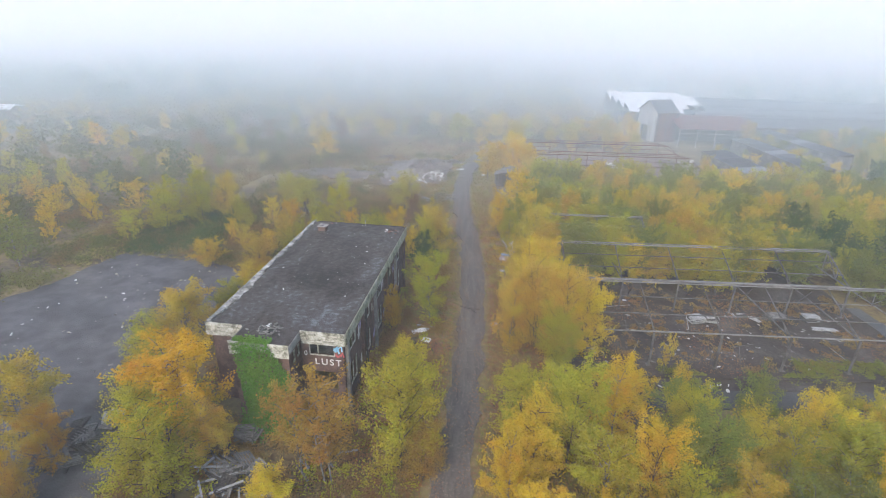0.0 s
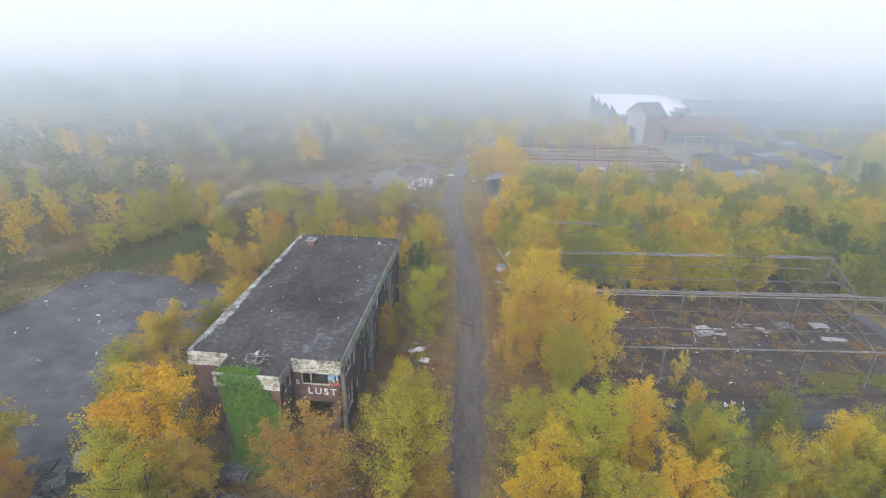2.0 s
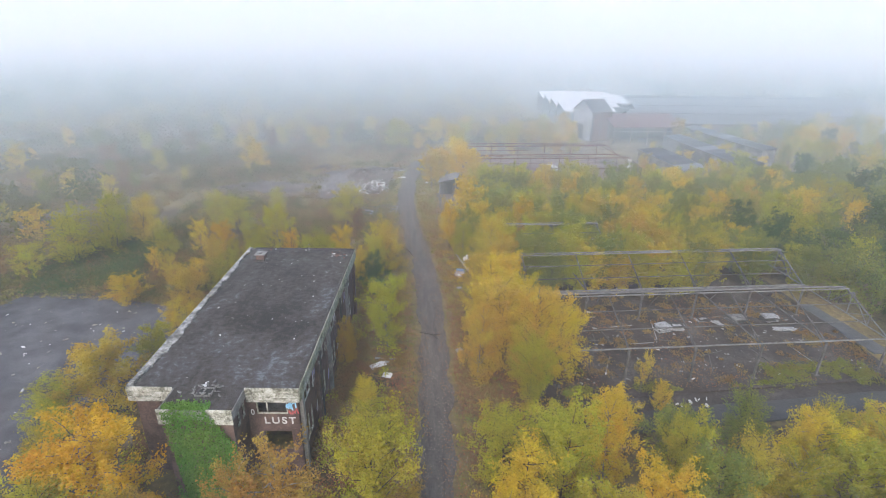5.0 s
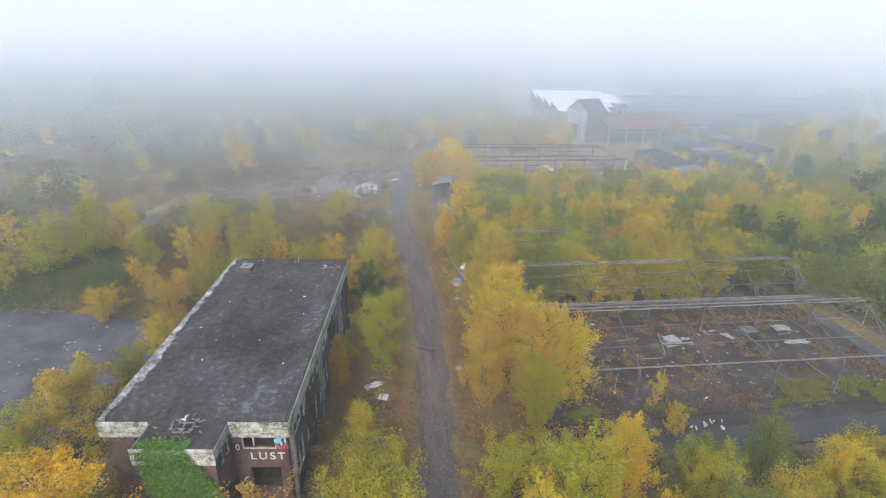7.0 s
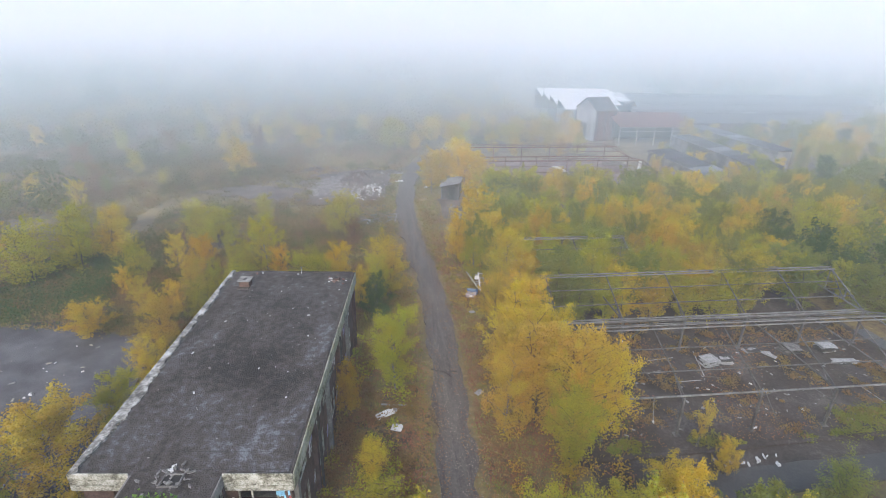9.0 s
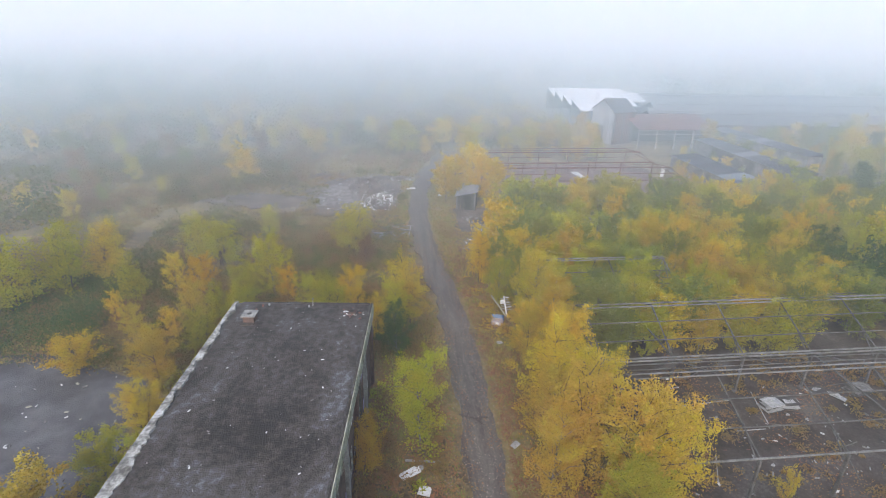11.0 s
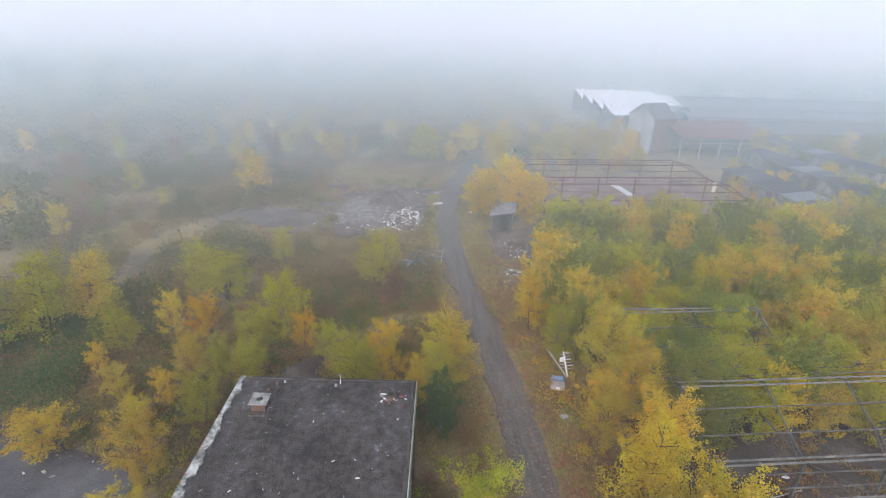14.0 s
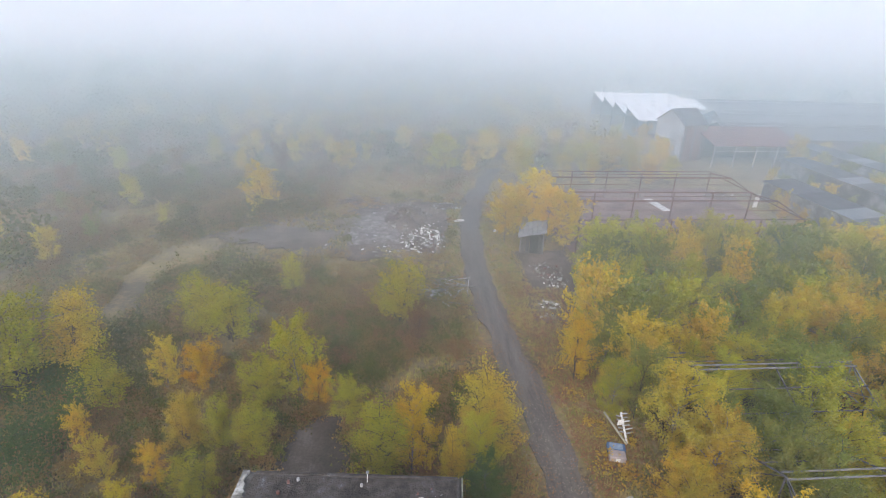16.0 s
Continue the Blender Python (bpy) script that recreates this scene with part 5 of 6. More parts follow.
# ---- trees, one by one ----
PLANTED = [
    [(-24.8, 22.6, 6.7, 2.5, "gold_olive"), (-22.2, 21.2, 4.5, 1.3, "orange"), (-22.0, 18.7, 4.3, 1.3, "orange"), (-16.0, 23.6, 7.7, 3.1, "gold"), (-17.7, 22.8, 6.0, 1.9, "lime"), (-13.4, 22.6, 4.6, 1.6, "ochre"), (-22.4, 31.4, 4.6, 1.8, "lime"),
     (-14.7, 19.8, 5.8, 2.4, "lime"), (-20.3, 33.4, 6.0, 2.9, "ochre"), (-19.6, 26.4, 5.3, 1.2, "lime"), (-2.2, 22.5, 8.0, 2.4, "lime"),
     (-0.9, 22.0, 4.0, 1.4, "rust"), (-8.4, 18.2, 4.1, 1.2, "yellow"), (-1.7, 40.5, 6.4, 1.9, "lime"), (-5.0, 38.4, 4.1, 1.1, "orange"),
     (-3.3, 32.8, 3.1, 0.9, "yellow"), (-2.9, 49.4, 4.6, 1.5, "darkgreen"), (-1.8, 54.6, 6.4, 2.0, "ochre"), (-2.4, 27.6, 4.8, 1.8, "lime")],
    [(5.1, 22.3, 6.3, 2.1, "yellow"), (3.9, 19.6, 6.1, 1.5, "yellow"), (7.6, 23.4, 7.1, 2.0, "lime"), (10.6, 24.9, 6.5, 1.9, "yellow"),
     (11.4, 20.6, 6.0, 1.8, "yellow"), (8.4, 19.4, 6.3, 1.8, "lime"), (14.1, 23.8, 6.1, 1.6, "lime"), (14.6, 21.0, 6.4, 1.8, "green"),
     (17.2, 22.7, 6.2, 1.6, "ochre"), (15.8, 19.0, 5.3, 1.8, "ochre"), (18.6, 21.1, 5.7, 1.8, "lime"), (21.6, 23.6, 6.0, 1.7, "yellow"),
     (22.1, 21.3, 5.9, 1.9, "lime"), (25.4, 23.2, 6.2, 1.8, "lime"), (22.8, 19.4, 5.3, 1.7, "yellow"), (18.0, 18.3, 4.9, 1.7, "green"),
     (5.4, 17.1, 5.4, 1.6, "yellow"), (12.4, 18.2, 5.4, 1.6, "lime")],
    [(6.7, 42.5, 7.1, 2.1, "yellow"), (7.3, 36.5, 7.8, 2.3, "ochre"), (9.2, 34.6, 8.3, 2.2, "ochre"), (5.0, 35.6, 6.3, 1.7, "ochre"),
     (8.4, 33.0, 5.4, 1.7, "lime"), (10.8, 34.4, 7.0, 1.8, "yellow"), (9.6, 50.6, 6.1, 2.0, "ochre"), (8.7, 33.0, 4.6, 1.3, "lime"),
     (12.8, 29.2, 3.1, 1.7, "yellow"), (8.4, 39.5, 6.8, 1.9, "yellow"), (6.0, 39.0, 6.2, 1.6, "ochre"), (8.6, 45.2, 6.2, 1.8, "yellow"),
     (6.8, 47.6, 5.2, 1.4, "ochre"), (9.0, 53.8, 6.8, 2.0, "ochre"), (10.2, 52.0, 5.6, 1.5, "orange"), (7.4, 49.9, 4.3, 1.4, "yellow"), (17.0, 31.2, 2.6, 0.7, "yellow")],
    [(-26.2, 49.3, 3.3, 1.9, "yellow"), (-26.1, 100.0, 5.7, 2.7, "yellow"), (-16.7, 119.0, 5.3, 2.8, "yellow"), (-0.1, 117.6, 7.0, 3.6, "lime"),
     (4.1, 117.4, 4.0, 1.9, "yellow"), (-20.8, 67.6, 5.4, 2.5, "lime"), (-23.1, 68.5, 5.4, 1.8, "lime"), (-17.4, 75.6, 3.8, 1.3, "lime"),
     (-7.5, 69.8, 5.9, 2.3, "lime"), (-5.8, 67.0, 3.3, 1.3, "red"), (-21.0, 61.4, 4.0, 1.5, "gold"), (-23.3, 61.4, 4.0, 1.2, "ochre"),
     (-26.3, 59.8, 4.5, 1.5, "lime"), (-33.0, 61.7, 7.4, 2.6, "lime"), (-16.3, 59.6, 4.2, 1.5, "lime"), (-14.0, 60.1, 6.2, 1.9, "lime"), (-12.7, 59.3, 3.4, 1.0, "gold")],
    [(-20.0, 55.5, 4.3, 1.2, "ochre"), (-16.1, 55.1, 4.0, 1.4, "lime"), (-18.1, 55.7, 3.9, 1.1, "lime"), (-26.4, 56.3, 2.9, 0.8, "yellow"),
     (-17.8, 51.2, 4.0, 1.3, "lime"), (-8.6, 53.0, 5.9, 1.8, "lime"), (-6.6, 53.4, 6.0, 1.6, "yellow"), (-3.0, 52.4, 5.4, 1.3, "lime"),
     (-4.5, 52.1, 4.3, 0.9, "yellow"), (-23.4, 53.2, 3.3, 1.1, "ochre"), (-20.6, 53.1, 3.0, 0.8, "yellow"), (-21.4, 50.9, 2.9, 0.8, "yellow"),
     (5.0, 87.6, 6.2, 2.3, "ochre"), (6.6, 90.6, 6.4, 2.2, "yellow"), (9.6, 92.5, 7.5, 2.5, "yellow"), (11.3, 84.4, 7.2, 2.2, "ochre"), (10.0, 87.6, 7.0, 2.2, "yellow"), (34.3, 114.9, 4.1, 1.6, "yellow"), (28.4, 118.3, 4.6, 3.0, "orange")],
    [(63.6, 119.1, 6.7, 1.8, "orange"), (8.0, 65.9, 7.6, 2.5, "ochre"), (5.6, 61.6, 6.0, 1.6, "yellow"), (9.4, 60.4, 6.3, 2.1, "ochre"),
     (7.0, 59.4, 2.8, 0.8, "yellow"), (13.3, 60.3, 6.5, 2.0, "ochre"), (-18.9, 43.0, 3.6, 1.3, "yellow"), (-19.4, 47.0, 4.7, 1.7, "ochre"),
     (-18.5, 37.6, 4.4, 1.5, "lime"), (-30.5, 64.0, 6.4, 2.4, "ochre"), (-35.5, 58.5, 6.8, 2.4, "lime"), (-10.5, 57.5, 3.4, 1.3, "lime")],
]
for rows in PLANTED:
    for x, y, h, r, c in rows:
        full = 0.97 if x < -2 and 50 < y < 76 else 1.0
        tree(x, y, h, r * full, c)
tree(-6.2, 21.2, 6.7, 2.7, "rust", 5)
tree(-7.6, 21.9, 6.3, 1.8, "rust", 5)
tree(16.6, 33.3, 3.6, 0.7, "ochre", 5)


# ---- woods filled in by rule ----
def inside(p, poly):
    x, y = p
    c = False
    for (xa, ya), (xb, yb) in zip(poly, poly[1:] + poly[:1]):
        if (ya > y) != (yb > y) and x < (xb - xa) * (y - ya) / (yb - ya) + xa:
            c = not c
    return c


placed = [(x, y) for rows in PLANTED for x, y, *_ in rows]


def wood(poly, gap, tries, colours, hr, seed, group, wide=0.33):
    rw = random.Random(seed)
    xs, ys = [p[0] for p in poly], [p[1] for p in poly]
    for _ in range(tries):
        p = (rw.uniform(min(xs), max(xs)), rw.uniform(min(ys), max(ys)))
        if not inside(p, poly) or abs(p[0] - road_at(p[1])) < 3.2:
            continue
        g = gap * rw.uniform(0.75, 1.3)
        if any((p[0] - a) ** 2 + (p[1] - b) ** 2 < g * g for a, b in placed):
            continue
        placed.append(p)
        h = rw.uniform(*hr)
        tree(p[0], p[1], h, h * wide * rw.uniform(0.8, 1.25), rw.choice(colours), None, group)


MIXED = ["yellow", "ochre", "lime", "lime", "green", "green", "ochre"]
GREENER = ["green", "lime", "green", "lime", "yellow", "green", "ochre"]
wood([(5.5, 56.5), (38, 61), (60, 62), (60, 83), (11.8, 80), (9.5, 72), (6.5, 64)], 2.1, 2600, ["green", "lime", "green", "lime", "green", "green", "ochre", "lime", "lime", "yellow"], (4.2, 6.6), 3, "wood between the halls", 0.28)
wood([(11, 47), (36, 47.5), (38, 60), (10, 58)], 2.2, 1200, GREENER + ["lime", "ochre"], (4.2, 6.6), 5, "saplings in the hall", 0.3)
wood([(37, 47), (50, 40), (50, 62), (37, 62)], 2.6, 300, ["green", "darkgreen", "green", "darkgreen", "lime"], (4.2, 6.2), 6, "saplings beside the hall", 0.34)
wood([(41, 28), (60, 28), (50, 46), (41, 46)], 2.8, 300, ["green", "darkgreen", "green", "darkgreen", "lime", "ochre"], (4.0, 5.8), 8, "saplings beside the hall", 0.34)
wood([(38.5, 50), (62, 30), (95, 50), (95, 84), (60, 84), (60, 62)], 3.2, 800, ["green", "darkgreen", "green", "darkgreen", "lime"], (4.8, 7.2), 7, "wood beyond the hall")
wood([(4.2, 10), (42, 10), (42, 28.5), (26, 27.5), (12, 26.5), (4.2, 26)], 2.5, 700, MIXED, (4.4, 5.6), 9, "wood before the hall")
wood([(-60, 53), (-38, 54), (-40, 64), (-55, 76), (-75, 70)], 4.6, 160, ["lime", "ochre", "yellow", "lime"], (3.6, 5.8), 11, "scrub beyond the yard")
wood([(-95, 60), (-55, 78), (-30, 78), (-30, 112), (-95, 128)], 6.5, 200, ["ochre", "lime", "brown", "green", "brown", "yellow"], (2.6, 5.6), 13, "scrub beyond the clearing")
wood([(-95, 18), (-56, 16), (-54, 28), (-46, 38), (-42, 50), (-60, 52), (-95, 58)], 5.0, 220, ["ochre", "lime", "brown", "green"], (3, 5.6), 14, "scrub beyond the yard")
wood([(12, 108), (40, 110), (41, 136), (5, 134), (0, 122)], 4.2, 260, ["yellow", "ochre", "ochre", "lime"], (4, 6.4), 15, "scrub before the sheds")
wood([(-40, 112), (0, 122), (5, 136), (-40, 142)], 6.0, 120, ["ochre", "yellow", "brown", "lime"], (3, 5.5), 17, "scrub beyond the clearing")
wood([(40.5, 82), (46.4, 82), (46.2, 98), (43.5, 98)], 3.4, 60, ["yellow", "ochre", "orange"], (2.4, 4.2), 19, "scrub by the low sheds")
wood([(-34, 6), (-13, 6), (-9, 17), (-14, 17), (-26, 18)], 3.0, 90, ["ochre", "lime", "gold", "green"], (4, 6), 23, "scrub before the yard")
wood([(62.5, 86), (68, 88), (67, 122), (63, 118)], 3.0, 160, ["ochre", "green", "lime", "yellow"], (2.6, 4.6), 26, "scrub by the low sheds")
wood([(53.4, 86), (58.0, 86), (57.8, 112), (53.0, 112)], 3.2, 90, ["ochre", "green", "yellow"], (2.2, 3.4), 27, "scrub by the low sheds")
wood([(77, 86), (120, 84), (125, 130), (80, 128)], 4.5, 160, GREENER, (4.5, 7), 25, "wood beyond the low sheds")
wood([(64, 84), (100, 84), (108, 126), (73.5, 126), (72.8, 100)], 3.6, 420, ["green", "lime", "green", "darkgreen", "ochre"], (4, 6.4), 28, "wood beyond the low sheds")


# ---- far woods, scrub and litter that nobody could count ----
def stuff(name, V, material, label, category):
    return tagged(new(name, leaf_mesh(name, V, material)), label, category, kind="stuff")


rng = np.random.default_rng(77)


def far_wood(name, n, area, hr, leaf, per, material, label, dens=None, wide=0.38):
    pts = []
    while len(pts) < n:
        x, y = rng.uniform(area[0], area[1]), rng.uniform(area[2], area[3])
        if dens and noise.noise((x * 0.02, y * 0.02, dens)) < -0.12:
            continue
        if 36 < x < 150 and 100 < y < 190:
            continue
        pts.append((x, y))
    out = []
    for x, y in pts:
        h = rng.uniform(*hr)
        r = h * wide * rng.uniform(0.8, 1.2)
        u = rng.normal(size=(per, 3))
        u /= np.linalg.norm(u, axis=1, keepdims=True)
        rad = rng.uniform(0.55, 1.05, (per, 1)) * (1 + 0.25 * np.sin(5 * u[:, :1] + x) * np.cos(4 * u[:, 1:2] + y))
        c = u * rad * np.array((r, r, h * 0.46)) + np.array((x, y, h * 0.5))
        c[:, 2] = np.maximum(c[:, 2], 0.1)
        out.append(c)
    return stuff(name, leaf_blades(rng, np.concatenate(out), leaf), material, label, "woodland")


far_wood("far_scrub", 1500, (-170, 40, 124, 250), (1.6, 4.0), 0.55, 80, LEAF["brown"], "distant brownish scrub fading into mist", None, 0.75)
far_wood("far_scrub", 900, (-170, 40, 118, 250), (1.8, 4.4), 0.55, 80, OLIVE, "distant olive scrub fading into mist", None, 0.7)
far_wood("far_scrub", 260, (-160, 40, 122, 230), (3, 5.6), 0.5, 110, LEAF["ochre"], "distant ochre scrub fading into mist", 4.0, 0.5)
far_wood("far_scrub", 620, (-190, -45, 60, 200), (2.0, 4.6), 0.55, 90, OLIVE, "dull green scrub fading into mist", None, 0.65)
far_wood("far_wood", 2600, (-420, 460, 220, 640), (6, 10), 1.1, 75, LEAF["brown"], "distant dark woodland fading into mist", None, 0.6)
far_wood("far_wood", 420, (-380, -150, 20, 260), (5, 9), 1.0, 70, LEAF["darkgreen"], "distant dull green woodland fading into mist", None, 0.5)
far_wood("far_wood", 520, (-330, -60, 150, 300), (6, 10), 0.55, 170, LEAF["darkgreen"], "distant dark green treeline fading into mist", 2.0, 0.5)
far_wood("far_wood", 620, (96, 380, 10, 260), (5, 8), 1.0, 70, LEAF["darkgreen"], "distant dull green woodland fading into mist", None, 0.5)


KEEP_OUT = [
    [(5.6, 75.5), (11, 75.5), (11, 84.3), (5.6, 84.3)],
    [(-20.0, 16), (-20.0, 47.0), (-24, 49.6), (-37, 51.5), (-44, 36), (-52, 28), (-52, 12), (-26, 12)],
    [(-13.5, 86.5), (-3, 84), (-1.5, 90), (-1, 101), (-6, 102), (-13, 99)],
    [(-15.7, 26.5), (-6.5, 26), (-4.7, 47.6), (-13.8, 48.6)],
    [(10.0, 33.5), (37.8, 34.2), (38, 47.5), (10.0, 47.5)],
    PATHSIDE,
    [(-15.0, 49.4), (-10.4, 49.6), (-10.3, 55), (-11.3, 58.2), (-12.6, 58.2), (-14.0, 56.6)],
]


def open_spots(n, area, patch, thresh, seed, margin, rg, halls=False):
    """Places on open ground, in drifts."""
    ok = []
    while len(ok) < n:
        for x, y in np.stack([rg.uniform(area[0], area[1], n), rg.uniform(area[2], area[3], n)], 1):
            if abs(x - road_at(y)) < margin + 0.35 * noise.noise((x, y * 0.8, 2)):
                continue
            if noise.noise((x * patch, y * patch, seed)) + 0.35 * noise.noise((x * patch * 4, y * patch * 4, seed + 3)) < thresh:
                continue
            if any(inside((x, y), k) for k in (KEEP_OUT[:4] if halls else KEEP_OUT)):
                continue
            ok.append((x, y))
            if len(ok) >= n:
                break
    return np.array(ok)


def litter(name, n, area, size, material, label, patch, thresh, seed, margin=1.75, halls=False):
    """Fallen leaves lying flat."""
    rg = np.random.default_rng(seed)
    ok = open_spots(n, area, patch, thresh, seed, margin, rg, halls)
    c = np.column_stack([ok, np.abs(rg.normal(0, 0.015, len(ok))) + 0.045])
    return stuff(name, leaf_blades(rg, c, size, 0.85), material, label, "leaf litter")


def tufts(name, n, area, blade, height, material, label, patch, thresh, seed, margin=1.75, halls=False, per=9):
    """Grass tufts: thin blades fanning out from a foot."""
    rg = np.random.default_rng(seed)
    ok = np.repeat(open_spots(n, area, patch, thresh, seed, margin, rg, halls), per, 0)
    m = len(ok)
    az, h = rg.uniform(0, 6.283, m), height * rg.uniform(0.4, 1.3, m)
    foot = np.column_stack([ok + rg.normal(0, 0.1, (m, 2)), np.full(m, -0.02)])
    d = np.column_stack([np.cos(az), np.sin(az), np.zeros(m)])
    w = np.column_stack([-np.sin(az), np.cos(az), np.zeros(m)]) * blade * 0.5
    tip = foot + d * (h * rg.uniform(0.2, 0.9, m))[:, None] + np.column_stack([np.zeros((m, 2)), h])
    return stuff(name, np.stack([foot - w, foot + w, tip], 1).reshape(-1, 3), material, label, "grass")


def mounds(name, n, area, r, h, leaf, per, material, label, patch, thresh, seed, margin=2.2, halls=False):
    """Low thickets: many leaves on the shells of uneven mounds."""
    rg = np.random.default_rng(seed)
    out = []
    for x, y in open_spots(n, area, patch, thresh, seed, margin, rg, halls):
        rad, hh = rg.uniform(*r), rg.uniform(*h)
        u = rg.normal(size=(per, 3))
        u[:, 2] = np.abs(u[:, 2])
        u /= np.linalg.norm(u, axis=1, keepdims=True)
        q = rg.uniform(0.45, 1.15, (per, 1)) * (1 + 0.3 * np.sin(6 * u[:, :1] + x) * np.cos(5 * u[:, 1:2] + y))
        c = u * q * np.array((rad, rad * rg.uniform(0.7, 1.3), hh)) + np.array((x, y, 0.03))
        out.append(c)
    return stuff(name, leaf_blades(rg, np.concatenate(out), leaf), material, label, "undergrowth")


GRASS = foliage("dead_grass", (0.131, 0.101, 0.035), (0.244, 0.192, 0.066), (0.375, 0.288, 0.109), 0.3)
GRASSGREEN = foliage("verge_grass", (0.072, 0.096, 0.018), (0.156, 0.168, 0.032), (0.264, 0.240, 0.054), 0.2)
LITTER = foliage("fallen_leaves", (0.103, 0.057, 0.028), (0.230, 0.125, 0.050), (0.414, 0.251, 0.100), 0.1)
WEED = foliage("weeds", (0.09, 0.11, 0.02), (0.16, 0.17, 0.03), (0.26, 0.24, 0.05), 0.2)
tufts("verge_grass", 7000, (-4.5, 8.5, 14, 100), 0.05, 0.14, GRASSGREEN, "green and straw grass along the track", 0.45, -0.3, 31, 1.4)
tufts("dead_grass", 22000, (-45, 12, 48, 128), 0.07, 0.26, GRASS, "dead straw-coloured grass over rough ground", 0.12, -0.35, 33)
tufts("dead_grass", 3000, (-20, 12, 10, 50), 0.05, 0.18, GRASS, "dead straw-coloured grass round the building", 0.3, -0.2, 34)
mounds("bramble", 300, (-44, -2, 50, 82), (0.5, 1.4), (0.4, 1.1), 0.17, 130, OLIVE, "low dark green bramble thickets", 0.12, -0.12, 35)
mounds("bramble", 300, (-80, -38, 24, 62), (0.8, 2.2), (0.5, 1.5), 0.22, 150, OLIVE, "low olive thickets beyond the yard", 0.08, -0.3, 71)
mounds("bramble", 240, (-70, 6, 82, 130), (0.6, 1.6), (0.4, 1.2), 0.24, 90, OLIVE, "low dark green bramble thickets", 0.1, 0.02, 36)
mounds("bramble", 240, (-80, -19, 62, 112), (1.2, 2.8), (0.9, 2.2), 0.26, 260, OLIVE, "rounded dull green thickets on waste ground", 0.06, 0.0, 64)
mounds("dead_stems", 200, (-80, -17, 60, 116), (1.0, 2.6), (0.8, 1.9), 0.26, 240, LEAF["brown"], "rounded brown thickets on waste ground", 0.06, -0.05, 65)
mounds("bramble", 150, (-14.5, -7.5, 62, 71), (0.5, 1.2), (0.5, 1.1), 0.13, 260, OLIVE, "wide bramble patch with dead flower heads", 0.05, -1.5, 66)
mounds("dead_stems", 90, (-14.5, -7, 63, 71.5), (0.3, 0.9), (0.6, 1.25), 0.12, 160, LEAF["brown"], "dead flower heads standing in the brambles", 0.05, -1.5, 67)
mounds("dark_scrub", 70, (-37, -27.5, 52.0, 65), (0.8, 1.9), (1.0, 2.4), 0.15, 330, LEAF["darkgreen"], "tall dark green scrub between yard and saplings", 0.1, -0.6, 61)
mounds("undergrowth", 420, (-30, -2, 50, 76), (0.5, 1.2), (0.5, 1.3), 0.15, 170, LEAF["brown"], "brown undergrowth behind the building", 0.2, -0.2, 62)
mounds("undergrowth", 110, (-30, -2, 50, 76), (0.5, 1.1), (0.5, 1.2), 0.15, 170, OLIVE, "olive undergrowth behind the building", 0.22, -0.1, 63)
mounds("dead_stems", 700, (-44, 4, 48, 84), (0.4, 1.1), (0.4, 1.0), 0.14, 110, LEAF["brown"], "brown dead willowherb and bracken", 0.13, -0.05, 37)
mounds("dead_stems", 520, (-70, 6, 84, 130), (0.5, 1.4), (0.4, 1.0), 0.22, 90, LEAF["brown"], "brown dead willowherb and bracken", 0.1, 0.0, 38)
mounds("undergrowth", 480, (-18, -0.5, 14, 52), (0.3, 0.9), (0.3, 0.9), 0.13, 130, LEAF["brown"], "brown undergrowth along the building", 0.35, -0.15, 39, 2.4)
mounds("undergrowth", 170, (-22, -1, 12, 52), (0.3, 0.9), (0.3, 0.8), 0.13, 120, LEAF["lime"], "green undergrowth round the building", 0.4, 0.0, 41, 2.4)
mounds("undergrowth", 160, (4.5, 12, 12, 60), (0.3, 0.9), (0.3, 0.8), 0.14, 110, LEAF["ochre"], "yellowing undergrowth under the trees", 0.4, -0.1, 42, 2.6)
mounds("weeds", 110, (11, 36, 33.2, 36), (0.2, 0.7), (0.15, 0.45), 0.12, 90, WEED, "yellow-green weeds on the hall floor", 0.3, 0.0, 46, 2, True)
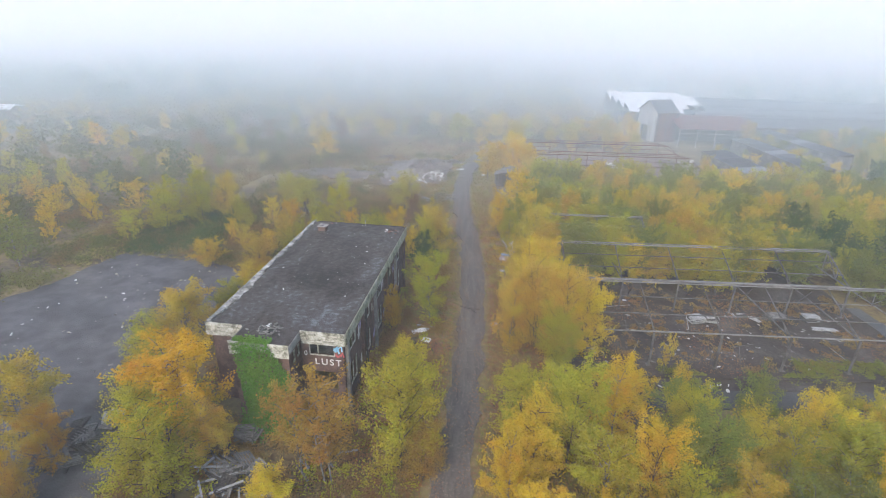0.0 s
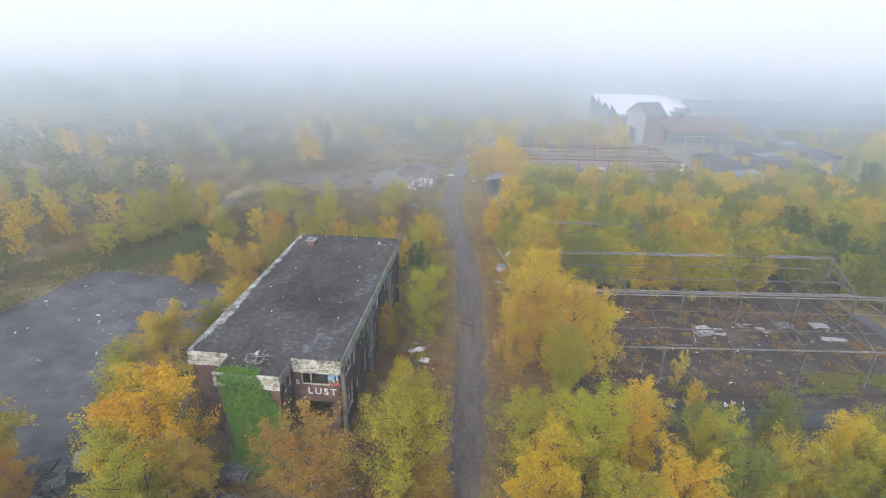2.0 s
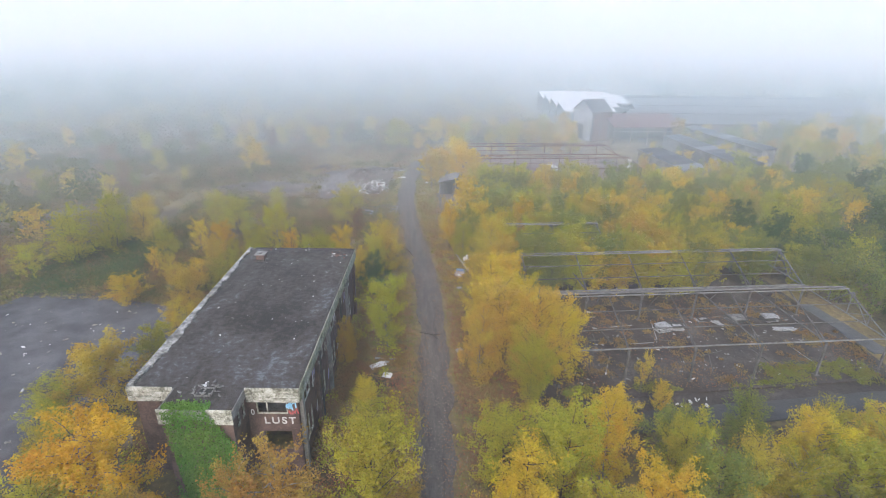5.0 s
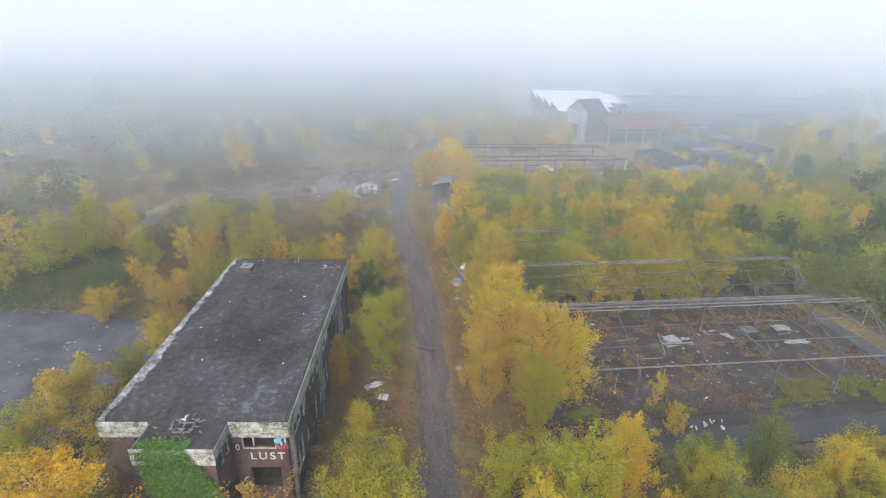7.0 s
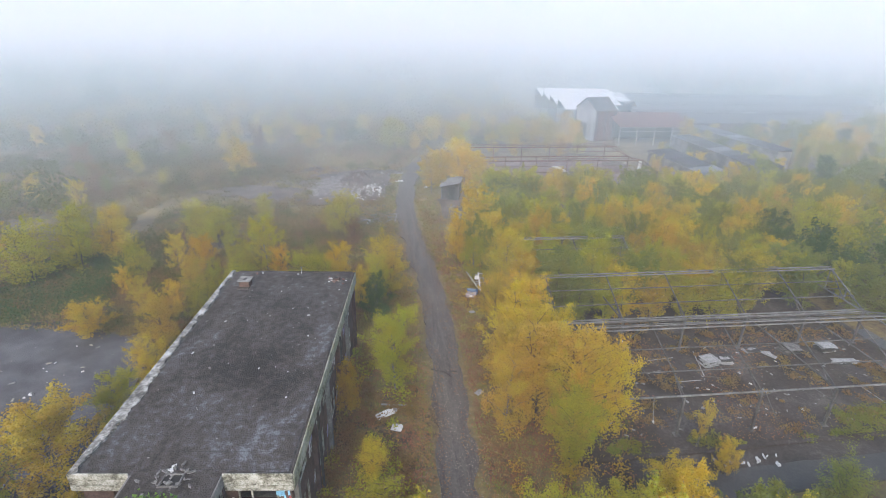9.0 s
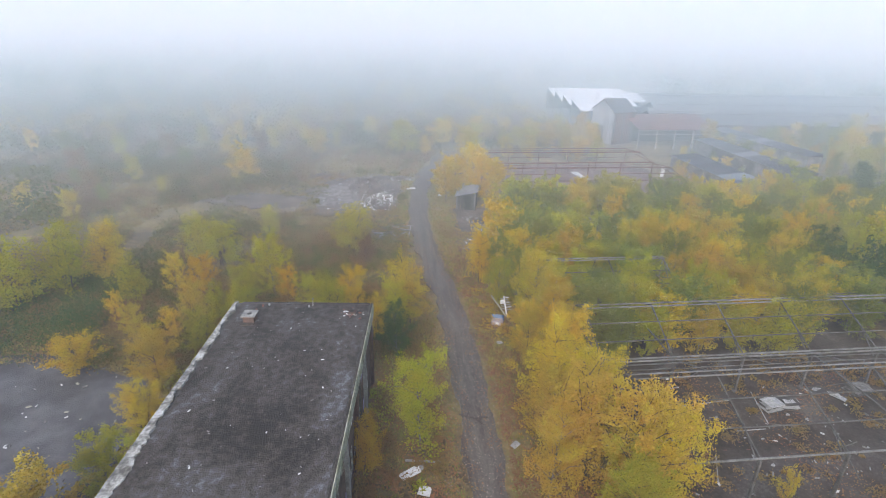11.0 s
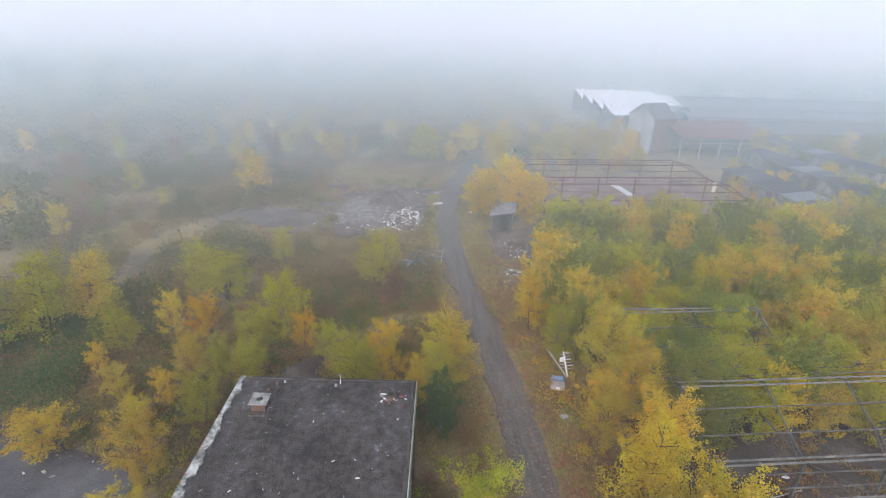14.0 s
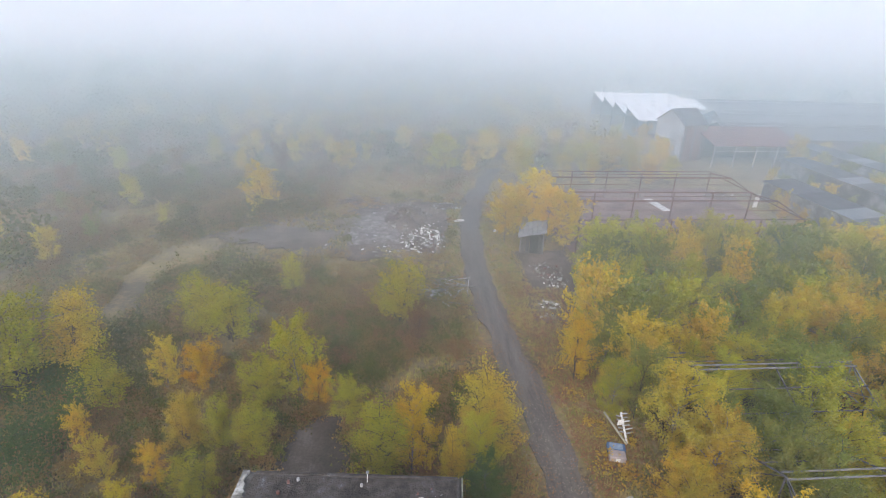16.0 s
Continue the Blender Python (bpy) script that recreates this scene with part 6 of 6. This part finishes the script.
mounds("weeds", 240, (11, 38, 33.5, 48), (0.2, 0.7), (0.08, 0.35), 0.12, 70, LEAF["brown"], "brown weeds on the hall floor", 0.3, 0.0, 47, 2, True)
litter("leaf_litter", 26000, (-12, 12, 12, 90), 0.13, LITTER, "fallen orange-brown birch leaves", 0.25, -0.15, 43, 1.3)
litter("leaf_litter", 4500, (10.5, 36.5, 33.5, 47), 0.1, LITTER, "fallen leaves on the hall floor", 0.2, 0.05, 44, 1, True)
litter("track_leaves", 9000, (-1.5, 5, 12, 75), 0.09, LITTER, "fallen leaves along the track's edges", 0.5, -0.35, 45, 0.4)
litter("track_leaves", 3600, (-0.6, 4.2, 12, 60), 0.07, foliage("bleached_leaves", (0.2, 0.16, 0.13), (0.3, 0.24, 0.2), (0.42, 0.34, 0.28), 0.1), "pale bleached leaves and grit on the track", 0.6, -0.5, 48, 0.1)
litter("leaf_litter", 16000, (3.4, 8.0, 26, 76), 0.12, foliage("red_brown_leaves", (0.1, 0.045, 0.03), (0.19, 0.09, 0.05), (0.3, 0.17, 0.08), 0.1), "red-brown fallen leaves under the roadside birches", 0.3, -0.3, 49, 1.5)
litter("leaf_litter", 9000, (-6.0, 0.4, 14, 54), 0.11, LITTER, "fallen leaves between building and track", 0.35, -0.25, 50, 1.3)

# ---- mist: thin over the site, thicker banks beyond it ----
WHITE_MIST, BLUE_MIST = (0.67, 0.96, 0.915), (0.62, 0.915, 0.95)
for density, dimming, tint, x0, y0, x1, y1, top in (
    (0.0008, 0.0, (0.88, 0.94, 0.93), -1500, -1500, 1500, 1500, 60),
    (0.0008, 0.0, (0.94, 0.945, 0.9), -1490, -1490, 1490, 97, 56),
    (0.0044, 0.0, (0.92, 0.982, 0.965), -1480, 60, 1480, 1480, 42),
    # absorption is added to darken this low bank, as if less light reached it
    (0.0060, 0.0030, BLUE_MIST, -1460, 100, 1460, 1460, 13),
    (0.0064, 0.0, WHITE_MIST, -1440, 175, 1440, 1440, 60),
):
    bank = mesh_object("mist_bank", B(x0, y0, -2, x1, y1, top), fog_material(density, dimming, tint))
    tagged(bank, "thin autumn mist lying over the site" if y0 < 50 else "thicker bank of mist beyond the buildings", "mist", kind="stuff")
